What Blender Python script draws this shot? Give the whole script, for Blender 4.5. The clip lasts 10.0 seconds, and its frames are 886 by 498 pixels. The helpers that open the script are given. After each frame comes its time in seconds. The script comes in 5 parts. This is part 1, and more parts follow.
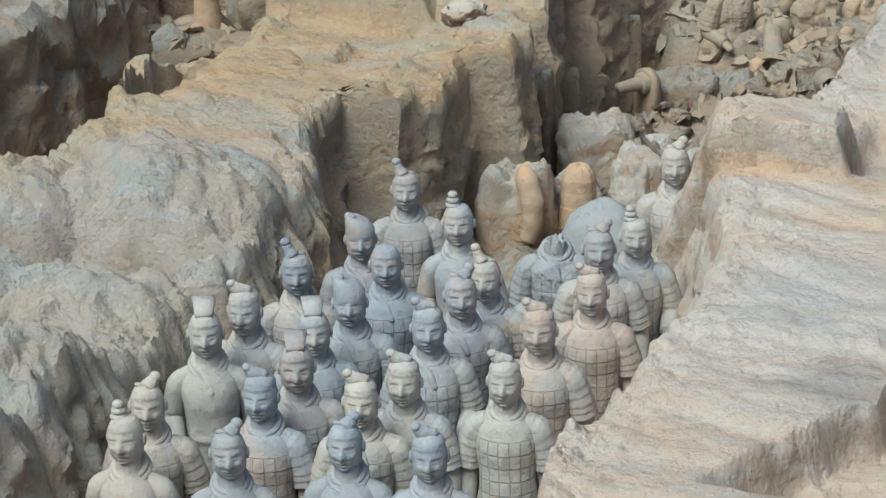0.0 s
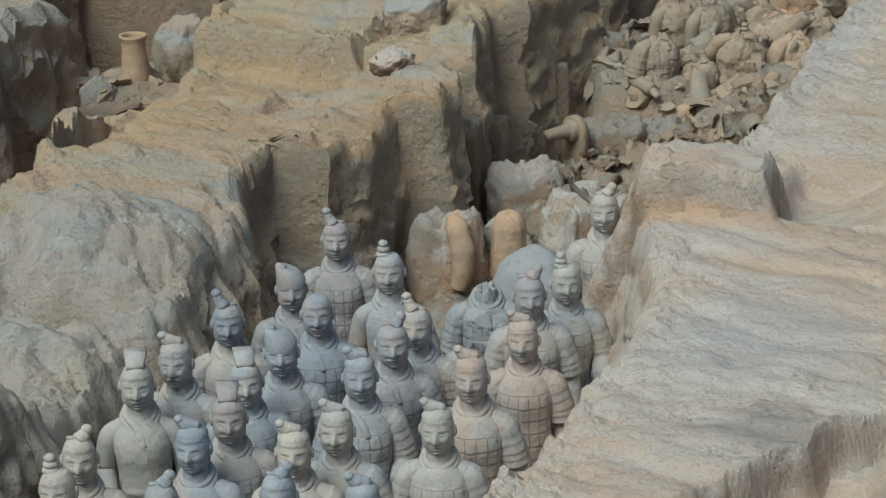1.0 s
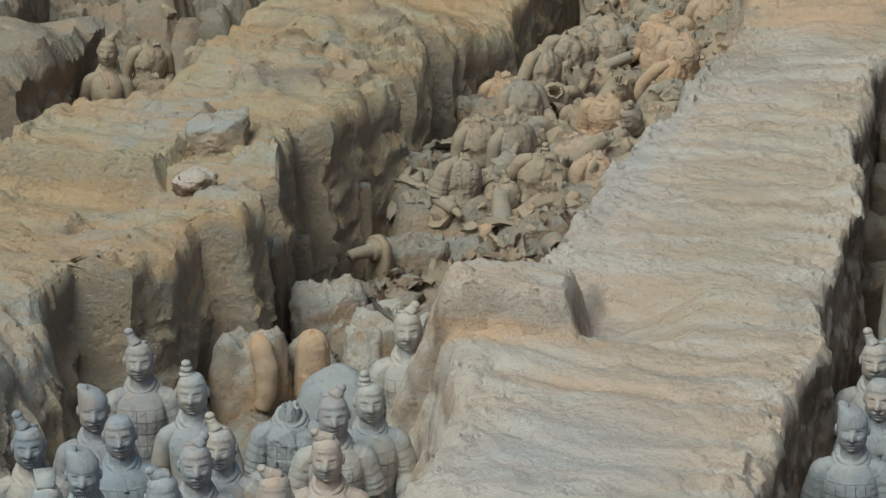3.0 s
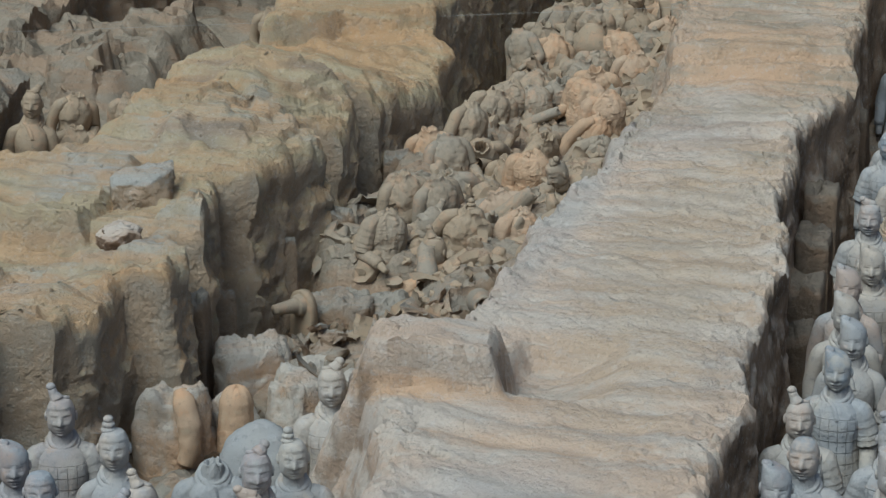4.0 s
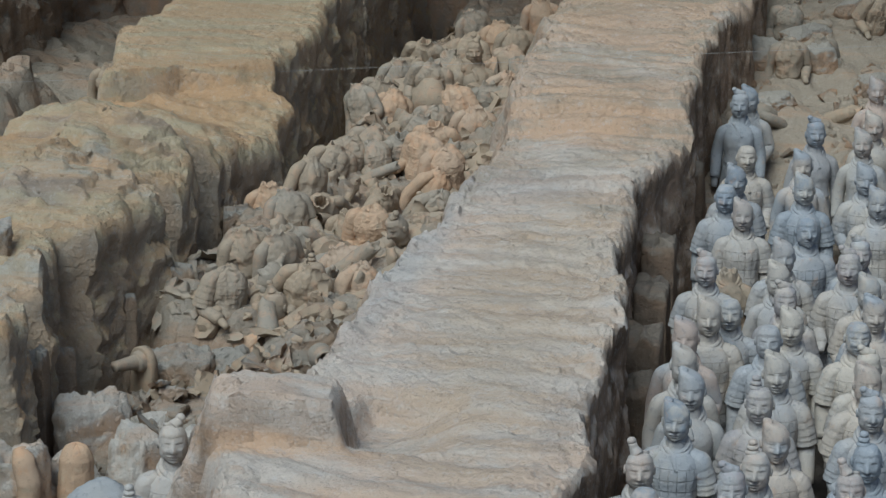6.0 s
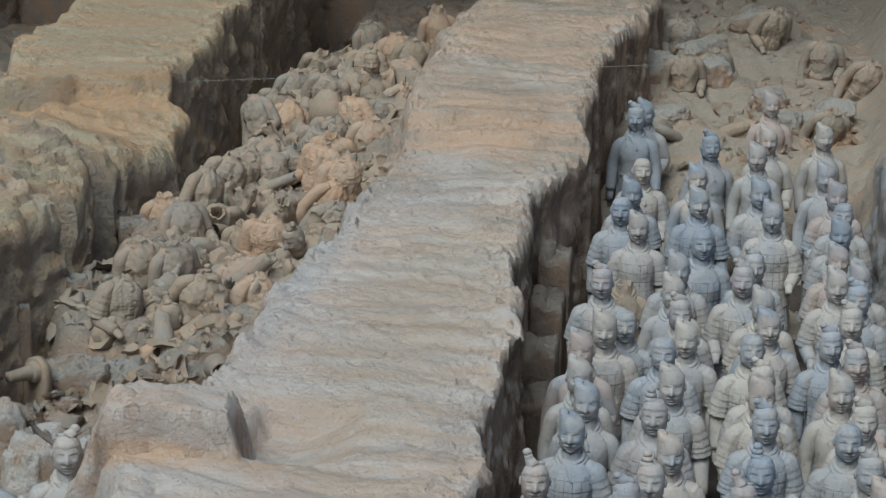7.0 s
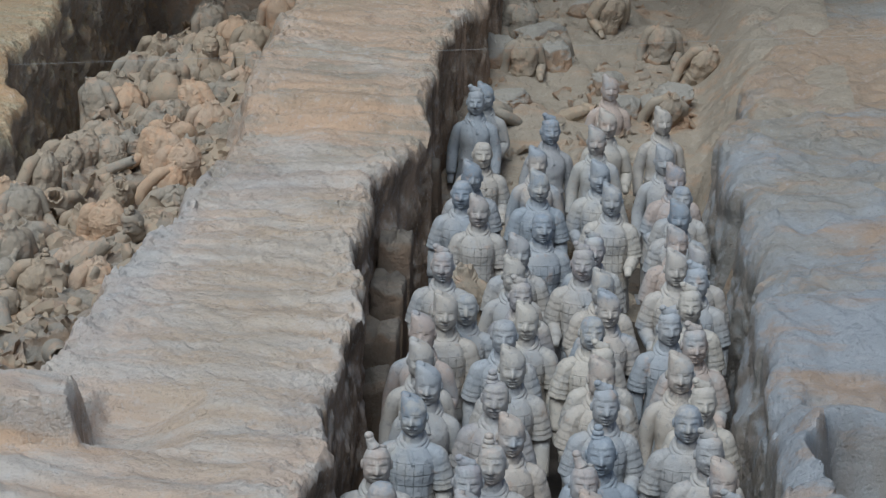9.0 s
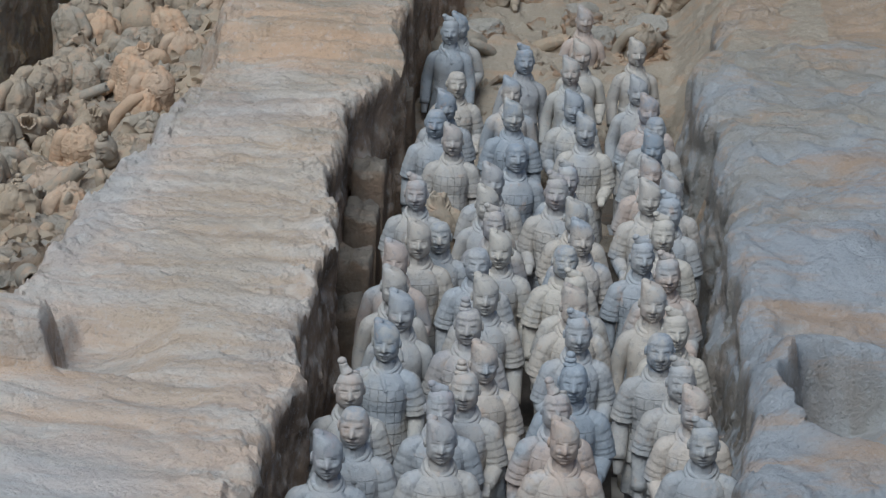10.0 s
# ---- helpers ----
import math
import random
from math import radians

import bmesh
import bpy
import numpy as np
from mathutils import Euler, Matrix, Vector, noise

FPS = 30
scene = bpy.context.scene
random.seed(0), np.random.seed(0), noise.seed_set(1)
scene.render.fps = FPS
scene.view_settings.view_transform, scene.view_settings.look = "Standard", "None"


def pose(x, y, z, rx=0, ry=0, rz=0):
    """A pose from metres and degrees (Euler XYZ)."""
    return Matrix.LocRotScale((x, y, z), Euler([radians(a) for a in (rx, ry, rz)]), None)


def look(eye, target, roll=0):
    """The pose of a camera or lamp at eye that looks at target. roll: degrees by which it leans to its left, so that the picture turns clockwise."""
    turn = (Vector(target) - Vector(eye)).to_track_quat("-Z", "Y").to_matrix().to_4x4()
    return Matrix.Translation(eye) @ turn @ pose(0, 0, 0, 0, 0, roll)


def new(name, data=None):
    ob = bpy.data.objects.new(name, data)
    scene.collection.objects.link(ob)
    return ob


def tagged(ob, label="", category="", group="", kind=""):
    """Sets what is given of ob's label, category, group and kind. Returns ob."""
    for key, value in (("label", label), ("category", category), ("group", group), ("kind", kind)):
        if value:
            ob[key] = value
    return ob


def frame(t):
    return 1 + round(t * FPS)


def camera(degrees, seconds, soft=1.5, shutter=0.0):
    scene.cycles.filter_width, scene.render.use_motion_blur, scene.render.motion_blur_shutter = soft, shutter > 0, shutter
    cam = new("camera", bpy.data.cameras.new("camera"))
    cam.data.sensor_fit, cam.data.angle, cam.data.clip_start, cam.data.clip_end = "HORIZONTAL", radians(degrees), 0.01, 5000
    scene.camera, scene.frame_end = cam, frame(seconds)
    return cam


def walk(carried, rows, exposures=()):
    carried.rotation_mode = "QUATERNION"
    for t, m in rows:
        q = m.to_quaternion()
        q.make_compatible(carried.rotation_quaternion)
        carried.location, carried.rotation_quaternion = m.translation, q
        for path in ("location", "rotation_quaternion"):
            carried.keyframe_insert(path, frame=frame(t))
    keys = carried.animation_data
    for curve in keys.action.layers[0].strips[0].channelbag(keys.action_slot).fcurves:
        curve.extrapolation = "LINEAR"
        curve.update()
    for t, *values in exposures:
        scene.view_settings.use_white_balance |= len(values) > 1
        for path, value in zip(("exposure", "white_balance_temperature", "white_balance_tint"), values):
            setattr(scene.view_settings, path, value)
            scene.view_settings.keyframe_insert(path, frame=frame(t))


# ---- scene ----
# ---- camera and its path: a slow pan from a raised gallery ----
cam = camera(20.0, 10.0, soft=1.35)
# seconds, eye x, y, z, yaw, pitch, roll (degrees)
ROWS = [
    (0.0, -0.020, 0.054, 8.743, 21.523, -21.706, -2.368),
    (0.5, -0.023, 0.055, 8.748, 20.705, -21.192, -2.428),
    (1.0, -0.011, 0.025, 8.748, 19.774, -20.646, -2.468),
    (1.5, 0.013, -0.032, 8.747, 18.695, -20.011, -2.348),
    (2.0, 0.026, -0.073, 8.743, 17.432, -19.308, -2.127),
    (2.5, 0.033, -0.069, 8.738, 16.162, -18.622, -1.790),
    (3.0, 0.024, -0.020, 8.742, 14.995, -18.014, -1.239),
    (4.5, 0.012, 0.041, 8.761, 12.389, -16.360, -0.198),
    (5.0, 0.011, 0.045, 8.769, 11.508, -16.022, -0.230),
    (5.5, 0.019, 0.014, 8.770, 10.529, -15.791, -0.116),
    (7.0, 0.015, -0.026, 8.765, 6.943, -15.300, 1.124),
    (7.5, 0.015, -0.018, 8.764, 5.791, -15.192, 1.349),
    (8.0, 0.012, 0.007, 8.760, 4.741, -15.157, 1.491),
    (8.5, 0.012, 0.018, 8.753, 3.828, -15.217, 1.705),
    (9.0, 0.000, 0.000, 8.736, 3.139, -15.531, 2.000),
    (9.5, -0.010, -0.021, 8.692, 2.668, -16.089, 2.263),
    (10.0, -0.016, -0.032, 8.677, 2.399, -16.993, 2.610),
]


def eye_pose(x, y, z, yaw, pitch, roll):
    return (Matrix.Translation((x, y, z)) @ Matrix.Rotation(radians(yaw), 4, "Z")
            @ Matrix.Rotation(radians(90 + pitch), 4, "X") @ Matrix.Rotation(radians(roll), 4, "Z"))


EXPOSURES = [(0.0, 0.43, 5850, -2), (0.4, 0.04, 5920, -2), (1.5, -0.01, 5900, -4), (2.6, -0.06, 6150, -5), (3.6, -0.07, 5900, -2), (5.0, -0.11, 5580, 0), (7.0, -0.12, 5560, 1), (10.0, -0.10, 5490, 4)]
walk(cam, [(t, eye_pose(*row)) for t, *row in ROWS], EXPOSURES)

# ---- light: overcast daylight through the hall's roof, a little stronger from the left behind the camera ----
world = bpy.data.worlds.new("overcast_sky")
scene.world = world
world.use_nodes = True
wn = world.node_tree
sky = wn.nodes.new("ShaderNodeTexSky")
sky.sky_type, sky.sun_disc = "NISHITA", False
SUN_EL, SUN_AZ = radians(56), radians(200)
sky.sun_elevation, sky.sun_rotation = SUN_EL, SUN_AZ
sky.air_density, sky.dust_density, sky.ozone_density = 1.0, 4.0, 1.0
wn.links.new(sky.outputs[0], wn.nodes["Background"].inputs[0])
wn.nodes["Background"].inputs[1].default_value = 0.088
sun = new("sun", bpy.data.lights.new("sun", "SUN"))
sun.data.energy, sun.data.angle, sun.data.color = 2.45, radians(34), (1.0, 0.985, 0.95)
sun_from = Vector((math.sin(SUN_AZ) * math.cos(SUN_EL), math.cos(SUN_AZ) * math.cos(SUN_EL), math.sin(SUN_EL)))
sun.matrix_world = look(sun_from * 60, (0, 0, 0))


# ---- materials ----
def node(tree, kind, **values):
    n = tree.nodes.new(kind)
    for key, value in values.items():
        n.inputs[key].default_value = value
    return n


def noise_node(tree, coord, scale, detail=6.0, rough=0.6, stretch=None):
    link = tree.links.new
    if stretch:
        m = node(tree, "ShaderNodeMapping", Scale=stretch)
        link(coord, m.inputs["Vector"])
        coord = m.outputs[0]
    n = node(tree, "ShaderNodeTexNoise", Scale=scale, Detail=detail, Roughness=rough)
    link(coord, n.inputs["Vector"])
    return n.outputs["Fac"]


def ramp(tree, fac, lo, hi):
    n = node(tree, "ShaderNodeMapRange")
    n.interpolation_type = "SMOOTHSTEP"
    n.inputs["From Min"].default_value, n.inputs["From Max"].default_value = lo, hi
    tree.links.new(fac, n.inputs["Value"])
    return n.outputs["Result"]


def times(tree, fac, k):
    n = tree.nodes.new("ShaderNodeMath")
    n.operation = "MULTIPLY"
    tree.links.new(fac, n.inputs[0])
    if isinstance(k, (int, float)):
        n.inputs[1].default_value = k
    else:
        tree.links.new(k, n.inputs[1])
    return n.outputs[0]


def blend(tree, fac, a, b):
    n = tree.nodes.new("ShaderNodeMix")
    n.data_type = "RGBA"
    for value, socket in ((fac, n.inputs[0]), (a, n.inputs[6]), (b, n.inputs[7])):
        if isinstance(value, (int, float)):
            socket.default_value = value
        elif isinstance(value, tuple):
            socket.default_value = (*value, 1)
        else:
            tree.links.new(value, socket)
    return n.outputs[2]


def bumped(tree, bsdf, heights):
    """heights: rows of (height socket, distance)."""
    last = None
    for height, distance in heights:
        b = node(tree, "ShaderNodeBump", Distance=distance, Strength=1.0)
        tree.links.new(height, b.inputs["Height"])
        if last:
            tree.links.new(last, b.inputs["Normal"])
        last = b.outputs[0]
    tree.links.new(last, bsdf.inputs["Normal"])


def fresh(name, roughness=0.95):
    mat = bpy.data.materials.new(name)
    mat.use_nodes = True
    bsdf = mat.node_tree.nodes["Principled BSDF"]
    bsdf.inputs["Roughness"].default_value = roughness
    bsdf.inputs["Specular IOR Level"].default_value = 0.15
    return mat, mat.node_tree, bsdf


def earth(name, grey, tan, orange, face, orange_lo=0.56, grey_lo=0.42, fired=(), baked=1.0):
    """Rammed loess: dusty grey-tan crust with orange fired patches; steep faces turn to brown soil, some darkened for
    shade.
    """
    mat, t, bsdf = fresh(name)
    coord = t.nodes.new("ShaderNodeTexCoord").outputs["Object"]
    big = noise_node(t, coord, 0.55, 5, 0.6)
    band = noise_node(t, coord, 1.5, 7, 0.65, (0.35, 1.6, 3.0))
    fine = noise_node(t, coord, 9.0, 8, 0.7)
    grit = noise_node(t, coord, 60.0, 4, 0.7)
    # pale dust lies thickest towards the gallery; the tan soil further in also carries painted light falloff
    spot = t.nodes.new("ShaderNodeSeparateXYZ")
    t.links.new(coord, spot.inputs[0])
    inward = t.nodes.new("ShaderNodeMath")
    inward.operation = "MULTIPLY_ADD"
    t.links.new(spot.outputs["Y"], inward.inputs[0])
    inward.inputs[1].default_value = 0.020
    t.links.new(big, inward.inputs[2])
    c = blend(t, ramp(t, inward.outputs[0], grey_lo + 0.40, grey_lo + 0.68), grey, tan)
    c = blend(t, times(t, ramp(t, band, orange_lo - 0.05, orange_lo + 0.12), 0.6), c, orange)
    for centre, spread, strength, *burnt in fired:
        # a stretch of soil baked orange or blackened by the old fire, or only tinted
        place = node(t, "ShaderNodeMapping", Location=tuple(-a / b for a, b in zip(centre, spread)), Scale=tuple(1 / b for b in spread))
        t.links.new(coord, place.inputs["Vector"])
        reach = t.nodes.new("ShaderNodeVectorMath")
        reach.operation = "LENGTH"
        t.links.new(place.outputs[0], reach.inputs[0])
        ragged = t.nodes.new("ShaderNodeMath")
        ragged.operation = "MULTIPLY_ADD"
        t.links.new(band, ragged.inputs[0])
        ragged.inputs[1].default_value = -2.2
        t.links.new(reach.outputs["Value"], ragged.inputs[2])
        c = blend(t, times(t, ramp(t, ragged.outputs[0], 0.1, -0.7), strength), c, burnt[0] if burnt else tuple(v * k for v, k in zip(orange, (1.0, 0.95, 0.85))))
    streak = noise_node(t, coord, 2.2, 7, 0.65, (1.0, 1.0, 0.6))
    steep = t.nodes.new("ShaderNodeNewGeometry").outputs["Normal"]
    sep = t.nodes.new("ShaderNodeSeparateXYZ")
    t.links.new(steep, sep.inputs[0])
    # brown soil on steep faces; a dark face colour also stands in for shade
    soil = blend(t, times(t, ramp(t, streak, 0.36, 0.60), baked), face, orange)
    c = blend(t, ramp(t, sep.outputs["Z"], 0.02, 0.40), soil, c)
    c = blend(t, times(t, ramp(t, fine, 0.56, 0.8), 0.3), c, tuple(v * 0.6 for v in tan))
    c = blend(t, times(t, ramp(t, fine, 0.5, 0.25), 0.35), c, tuple(min(0.62, v * 1.35) for v in grey))
    c = blend(t, times(t, ramp(t, grit, 0.54, 0.74), 0.22), c, tuple(v * 0.55 for v in grey))
    speck = noise_node(t, coord, 26.0, 3, 0.5)
    c = blend(t, times(t, ramp(t, speck, 0.60, 0.70), 0.26), c, tuple(v * 0.5 for v in tan))
    c = blend(t, times(t, ramp(t, speck, 0.40, 0.30), 0.24), c, tuple(min(0.6, v * 1.25) for v in grey))
    t.links.new(c, bsdf.inputs["Base Color"])
    crumb = noise_node(t, coord, 24.0, 5, 0.65)
    cells = node(t, "ShaderNodeTexVoronoi", Scale=11.0)
    t.links.new(coord, cells.inputs["Vector"])
    clod = times(t, cells.outputs["Distance"], ramp(t, noise_node(t, coord, 1.7, 4, 0.6), 0.48, 0.62))
    bumped(t, bsdf, [(fine, 0.034), (clod, -0.03), (crumb, 0.034), (grit, 0.010)])
    return mat


CHAR_GREY = (0.17, 0.175, 0.18)
# the middle cliff's face colour is brown soil darkened by painted shade
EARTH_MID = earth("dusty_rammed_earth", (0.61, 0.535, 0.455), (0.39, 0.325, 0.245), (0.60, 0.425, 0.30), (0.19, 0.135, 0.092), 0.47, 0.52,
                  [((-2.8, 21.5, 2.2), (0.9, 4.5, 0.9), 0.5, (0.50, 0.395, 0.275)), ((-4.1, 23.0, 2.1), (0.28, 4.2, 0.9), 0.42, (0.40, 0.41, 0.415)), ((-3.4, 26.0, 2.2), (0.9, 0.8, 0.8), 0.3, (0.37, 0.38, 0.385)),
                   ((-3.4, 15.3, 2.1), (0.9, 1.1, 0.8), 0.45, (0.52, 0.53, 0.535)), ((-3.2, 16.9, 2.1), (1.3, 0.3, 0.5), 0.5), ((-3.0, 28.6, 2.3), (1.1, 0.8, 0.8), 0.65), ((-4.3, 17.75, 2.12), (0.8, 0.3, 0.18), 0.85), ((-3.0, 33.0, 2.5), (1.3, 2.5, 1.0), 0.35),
                   # the patch at x -2.12 is a faint dark grey tint on the crumbly rim
                   ((-2.12, 18.8, 2.1), (0.22, 0.9, 0.6), 0.22, CHAR_GREY), ((-2.95, 13.95, 2.1), (0.5, 0.35, 0.4), 0.5, CHAR_GREY)], 0.45)
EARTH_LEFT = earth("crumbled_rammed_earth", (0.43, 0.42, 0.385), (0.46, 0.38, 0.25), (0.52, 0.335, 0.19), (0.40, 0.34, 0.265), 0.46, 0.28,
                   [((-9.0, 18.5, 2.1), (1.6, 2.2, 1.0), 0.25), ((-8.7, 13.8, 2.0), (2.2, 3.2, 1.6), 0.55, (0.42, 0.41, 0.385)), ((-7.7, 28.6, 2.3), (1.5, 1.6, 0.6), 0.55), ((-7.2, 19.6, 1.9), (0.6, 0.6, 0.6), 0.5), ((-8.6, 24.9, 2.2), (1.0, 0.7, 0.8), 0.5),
                    ((-8.48, 25.7, 2.2), (0.5, 0.35, 0.6), 0.7, CHAR_GREY), ((-7.9, 23.4, 2.2), (0.7, 0.35, 0.6), 0.55, CHAR_GREY), ((-7.5, 26.0, 2.1), (0.5, 0.5, 0.8), 0.5, CHAR_GREY)], 0.35)
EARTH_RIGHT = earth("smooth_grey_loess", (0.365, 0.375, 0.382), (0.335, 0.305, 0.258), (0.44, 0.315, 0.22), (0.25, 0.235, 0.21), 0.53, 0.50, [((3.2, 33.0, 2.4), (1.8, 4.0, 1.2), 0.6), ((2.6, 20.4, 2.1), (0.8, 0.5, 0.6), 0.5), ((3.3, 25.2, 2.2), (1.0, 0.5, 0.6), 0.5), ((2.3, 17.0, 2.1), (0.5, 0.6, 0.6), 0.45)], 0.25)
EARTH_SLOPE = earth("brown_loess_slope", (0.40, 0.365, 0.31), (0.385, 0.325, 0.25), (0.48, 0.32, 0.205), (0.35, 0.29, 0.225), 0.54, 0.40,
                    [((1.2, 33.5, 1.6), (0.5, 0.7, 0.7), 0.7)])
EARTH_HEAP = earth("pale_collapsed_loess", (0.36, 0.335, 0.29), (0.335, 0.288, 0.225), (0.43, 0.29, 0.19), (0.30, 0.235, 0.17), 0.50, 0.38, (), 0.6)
# post soil: brown, darkened to carry the shade the posts stand in
EARTH_POST = earth("shaded_brown_soil", (0.24, 0.205, 0.165), (0.22, 0.18, 0.14), (0.29, 0.20, 0.135), (0.20, 0.155, 0.115), 0.55, 0.40)
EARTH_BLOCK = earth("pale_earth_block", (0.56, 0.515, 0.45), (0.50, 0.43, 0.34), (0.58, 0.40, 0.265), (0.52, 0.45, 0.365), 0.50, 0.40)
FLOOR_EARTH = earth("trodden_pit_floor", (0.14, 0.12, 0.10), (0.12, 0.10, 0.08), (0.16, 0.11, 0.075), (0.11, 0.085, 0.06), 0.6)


def clay(name, cool, warm, orange, patch=0.45, plates=False, rust=0.62, tints=()):
    """Fired clay under dust: every statue has a tint of its own, with pale and rusty blotches."""
    mat, t, bsdf = fresh(name, 0.85)
    coord = t.nodes.new("ShaderNodeTexCoord").outputs["Object"]
    info = t.nodes.new("ShaderNodeObjectInfo").outputs["Random"]
    shift = t.nodes.new("ShaderNodeVectorMath")
    shift.operation = "MULTIPLY_ADD"
    comb = t.nodes.new("ShaderNodeCombineXYZ")
    for k in range(3):
        t.links.new(info, comb.inputs[k])
    t.links.new(comb.outputs[0], shift.inputs[0])
    shift.inputs[1].default_value = (37.0, 53.0, 71.0)
    t.links.new(coord, shift.inputs[2])
    place = shift.outputs[0]
    big = noise_node(t, place, 1.9, 3, 0.55)
    mid = noise_node(t, place, 6.0, 6, 0.65)
    grit = noise_node(t, place, 45.0, 5, 0.7)
    mix = t.nodes.new("ShaderNodeMath")
    mix.operation = "MULTIPLY_ADD"
    t.links.new(info, mix.inputs[0])
    mix.inputs[1].default_value = 0.55
    t.links.new(big, mix.inputs[2])
    c = blend(t, ramp(t, mix.outputs[0], patch + 0.05, patch + 0.65), cool, warm)
    for k, colour, share in tints:
        # some statues keep a tint of their old paint
        pick = t.nodes.new("ShaderNodeMath")
        pick.operation = "MULTIPLY"
        t.links.new(info, pick.inputs[0])
        pick.inputs[1].default_value = k
        part_of = t.nodes.new("ShaderNodeMath")
        part_of.operation = "FRACT"
        t.links.new(pick.outputs[0], part_of.inputs[0])
        c = blend(t, times(t, times(t, ramp(t, part_of.outputs[0], 0.66, 0.74), ramp(t, big, 0.38, 0.56)), share), c, colour)
    if tints:
        # faces keep more of the paint's ground: blue-grey, chalky or flesh-coloured
        spot = t.nodes.new("ShaderNodeSeparateXYZ")
        t.links.new(coord, spot.inputs[0])
        head = ramp(t, spot.outputs["Z"], 1.535, 1.56)
        for k, colour, share in ((17.3, (0.21, 0.265, 0.325), 0.6), (23.9, (0.50, 0.455, 0.385), 0.6), (31.7, (0.46, 0.34, 0.28), 0.4)):
            pick = t.nodes.new("ShaderNodeMath")
            pick.operation = "MULTIPLY"
            t.links.new(info, pick.inputs[0])
            pick.inputs[1].default_value = k
            part_of = t.nodes.new("ShaderNodeMath")
            part_of.operation = "FRACT"
            t.links.new(pick.outputs[0], part_of.inputs[0])
            c = blend(t, times(t, times(t, ramp(t, part_of.outputs[0], 0.64, 0.70), times(t, head, ramp(t, mid, 0.40, 0.62))), share), c, colour)
    c = blend(t, times(t, ramp(t, mid, rust, rust + 0.16), 0.45), c, orange)
    c = blend(t, times(t, ramp(t, mid, 0.45, 0.28), 0.4), c, tuple(min(0.50, v * 1.36) for v in cool))
    c = blend(t, times(t, ramp(t, grit, 0.55, 0.75), 0.25), c, tuple(v * 0.55 for v in warm))
    scuff = noise_node(t, place, 17.0, 5, 0.7)
    c = blend(t, times(t, ramp(t, scuff, 0.54, 0.68), 0.48), c, tuple(v * 0.62 for v in cool))
    c = blend(t, times(t, ramp(t, scuff, 0.42, 0.30), 0.3), c, tuple(min(0.47, v * 1.3) for v in cool))
    heights = [(mid, 0.012), (scuff, 0.010), (grit, 0.006)]
    if plates:
        # laced plates: upright and level seams, with a lacing knot in each
        sep = t.nodes.new("ShaderNodeSeparateXYZ")
        t.links.new(coord, sep.inputs[0])

        def maths(operation, a, b=None):
            n = t.nodes.new("ShaderNodeMath")
            n.operation = operation
            for k, value in enumerate((a, b)):
                if value is None:
                    continue
                if isinstance(value, (int, float)):
                    n.inputs[k].default_value = value
                else:
                    t.links.new(value, n.inputs[k])
            return n.outputs[0]

        wander = maths("MULTIPLY", mid, 0.0)
        u = maths("FRACT", maths("MULTIPLY_ADD", maths("ADD", maths("ARCTAN2", sep.outputs[0], sep.outputs[1]), maths("MULTIPLY", mid, 0.05)), 16 / 6.28318))
        u.node.inputs[0].links[0].from_node.inputs[2].default_value = 20.5
        v = maths("FRACT", maths("DIVIDE", maths("ADD", sep.outputs[2], wander), 0.096))
        du = maths("ABSOLUTE", maths("SUBTRACT", u, 0.5))
        dv = maths("ABSOLUTE", maths("SUBTRACT", v, 0.5))
        seam = maths("MAXIMUM", ramp(t, du, 0.44, 0.49), ramp(t, dv, 0.445, 0.49))
        c = blend(t, times(t, times(t, seam, ramp(t, scuff, 0.3, 0.6)), 0.30), c, (0.13, 0.12, 0.105))
        heights.append((maths("SUBTRACT", 1.0, seam), 0.005))
    t.links.new(c, bsdf.inputs["Base Color"])
    bumped(t, bsdf, heights)
    return mat


PAINT = [(5.3, (0.46, 0.335, 0.265), 0.55), (9.7, (0.23, 0.275, 0.32), 0.55), (13.1, (0.50, 0.455, 0.385), 0.6)]
CLAY = clay("dusty_fired_clay", (0.335, 0.352, 0.368), (0.46, 0.408, 0.345), (0.46, 0.31, 0.21), 0.42, False, 0.58, PAINT)
CLAY_PLATES = clay("fired_clay_armour_plates", (0.335, 0.352, 0.368), (0.46, 0.408, 0.345), (0.46, 0.31, 0.21), 0.42, True, 0.58, PAINT)
CLAY_WARM_PLATES = clay("earth_stained_armour_plates", (0.295, 0.262, 0.212), (0.355, 0.282, 0.20), (0.48, 0.305, 0.195), 0.35, True, 0.5)
CLAY_WARM = clay("earth_stained_fired_clay", (0.295, 0.262, 0.212), (0.355, 0.282, 0.20), (0.48, 0.305, 0.195), 0.35, False, 0.5)
CLAY_COOL = clay("blue_grey_fired_clay", (0.27, 0.288, 0.305), (0.345, 0.345, 0.335), (0.40, 0.31, 0.24), 0.42, False, 0.64)
CLAY_COOL_PLATES = clay("blue_grey_armour_plates", (0.27, 0.288, 0.305), (0.345, 0.345, 0.335), (0.40, 0.31, 0.24), 0.42, True, 0.64)
CLAY_ORANGE = clay("fire_reddened_clay", (0.42, 0.325, 0.24), (0.46, 0.325, 0.215), (0.53, 0.305, 0.17), 0.35, False, 0.5)


def plain(name, colour, roughness=0.6, metallic=0.0):
    mat, t, bsdf = fresh(name, roughness)
    coord = t.nodes.new("ShaderNodeTexCoord").outputs["Object"]
    c = blend(t, noise_node(t, coord, 8.0, 4, 0.6), tuple(v * 0.8 for v in colour), tuple(min(0.9, v * 1.15) for v in colour))
    t.links.new(c, bsdf.inputs["Base Color"])
    bsdf.inputs["Metallic"].default_value = metallic
    return mat


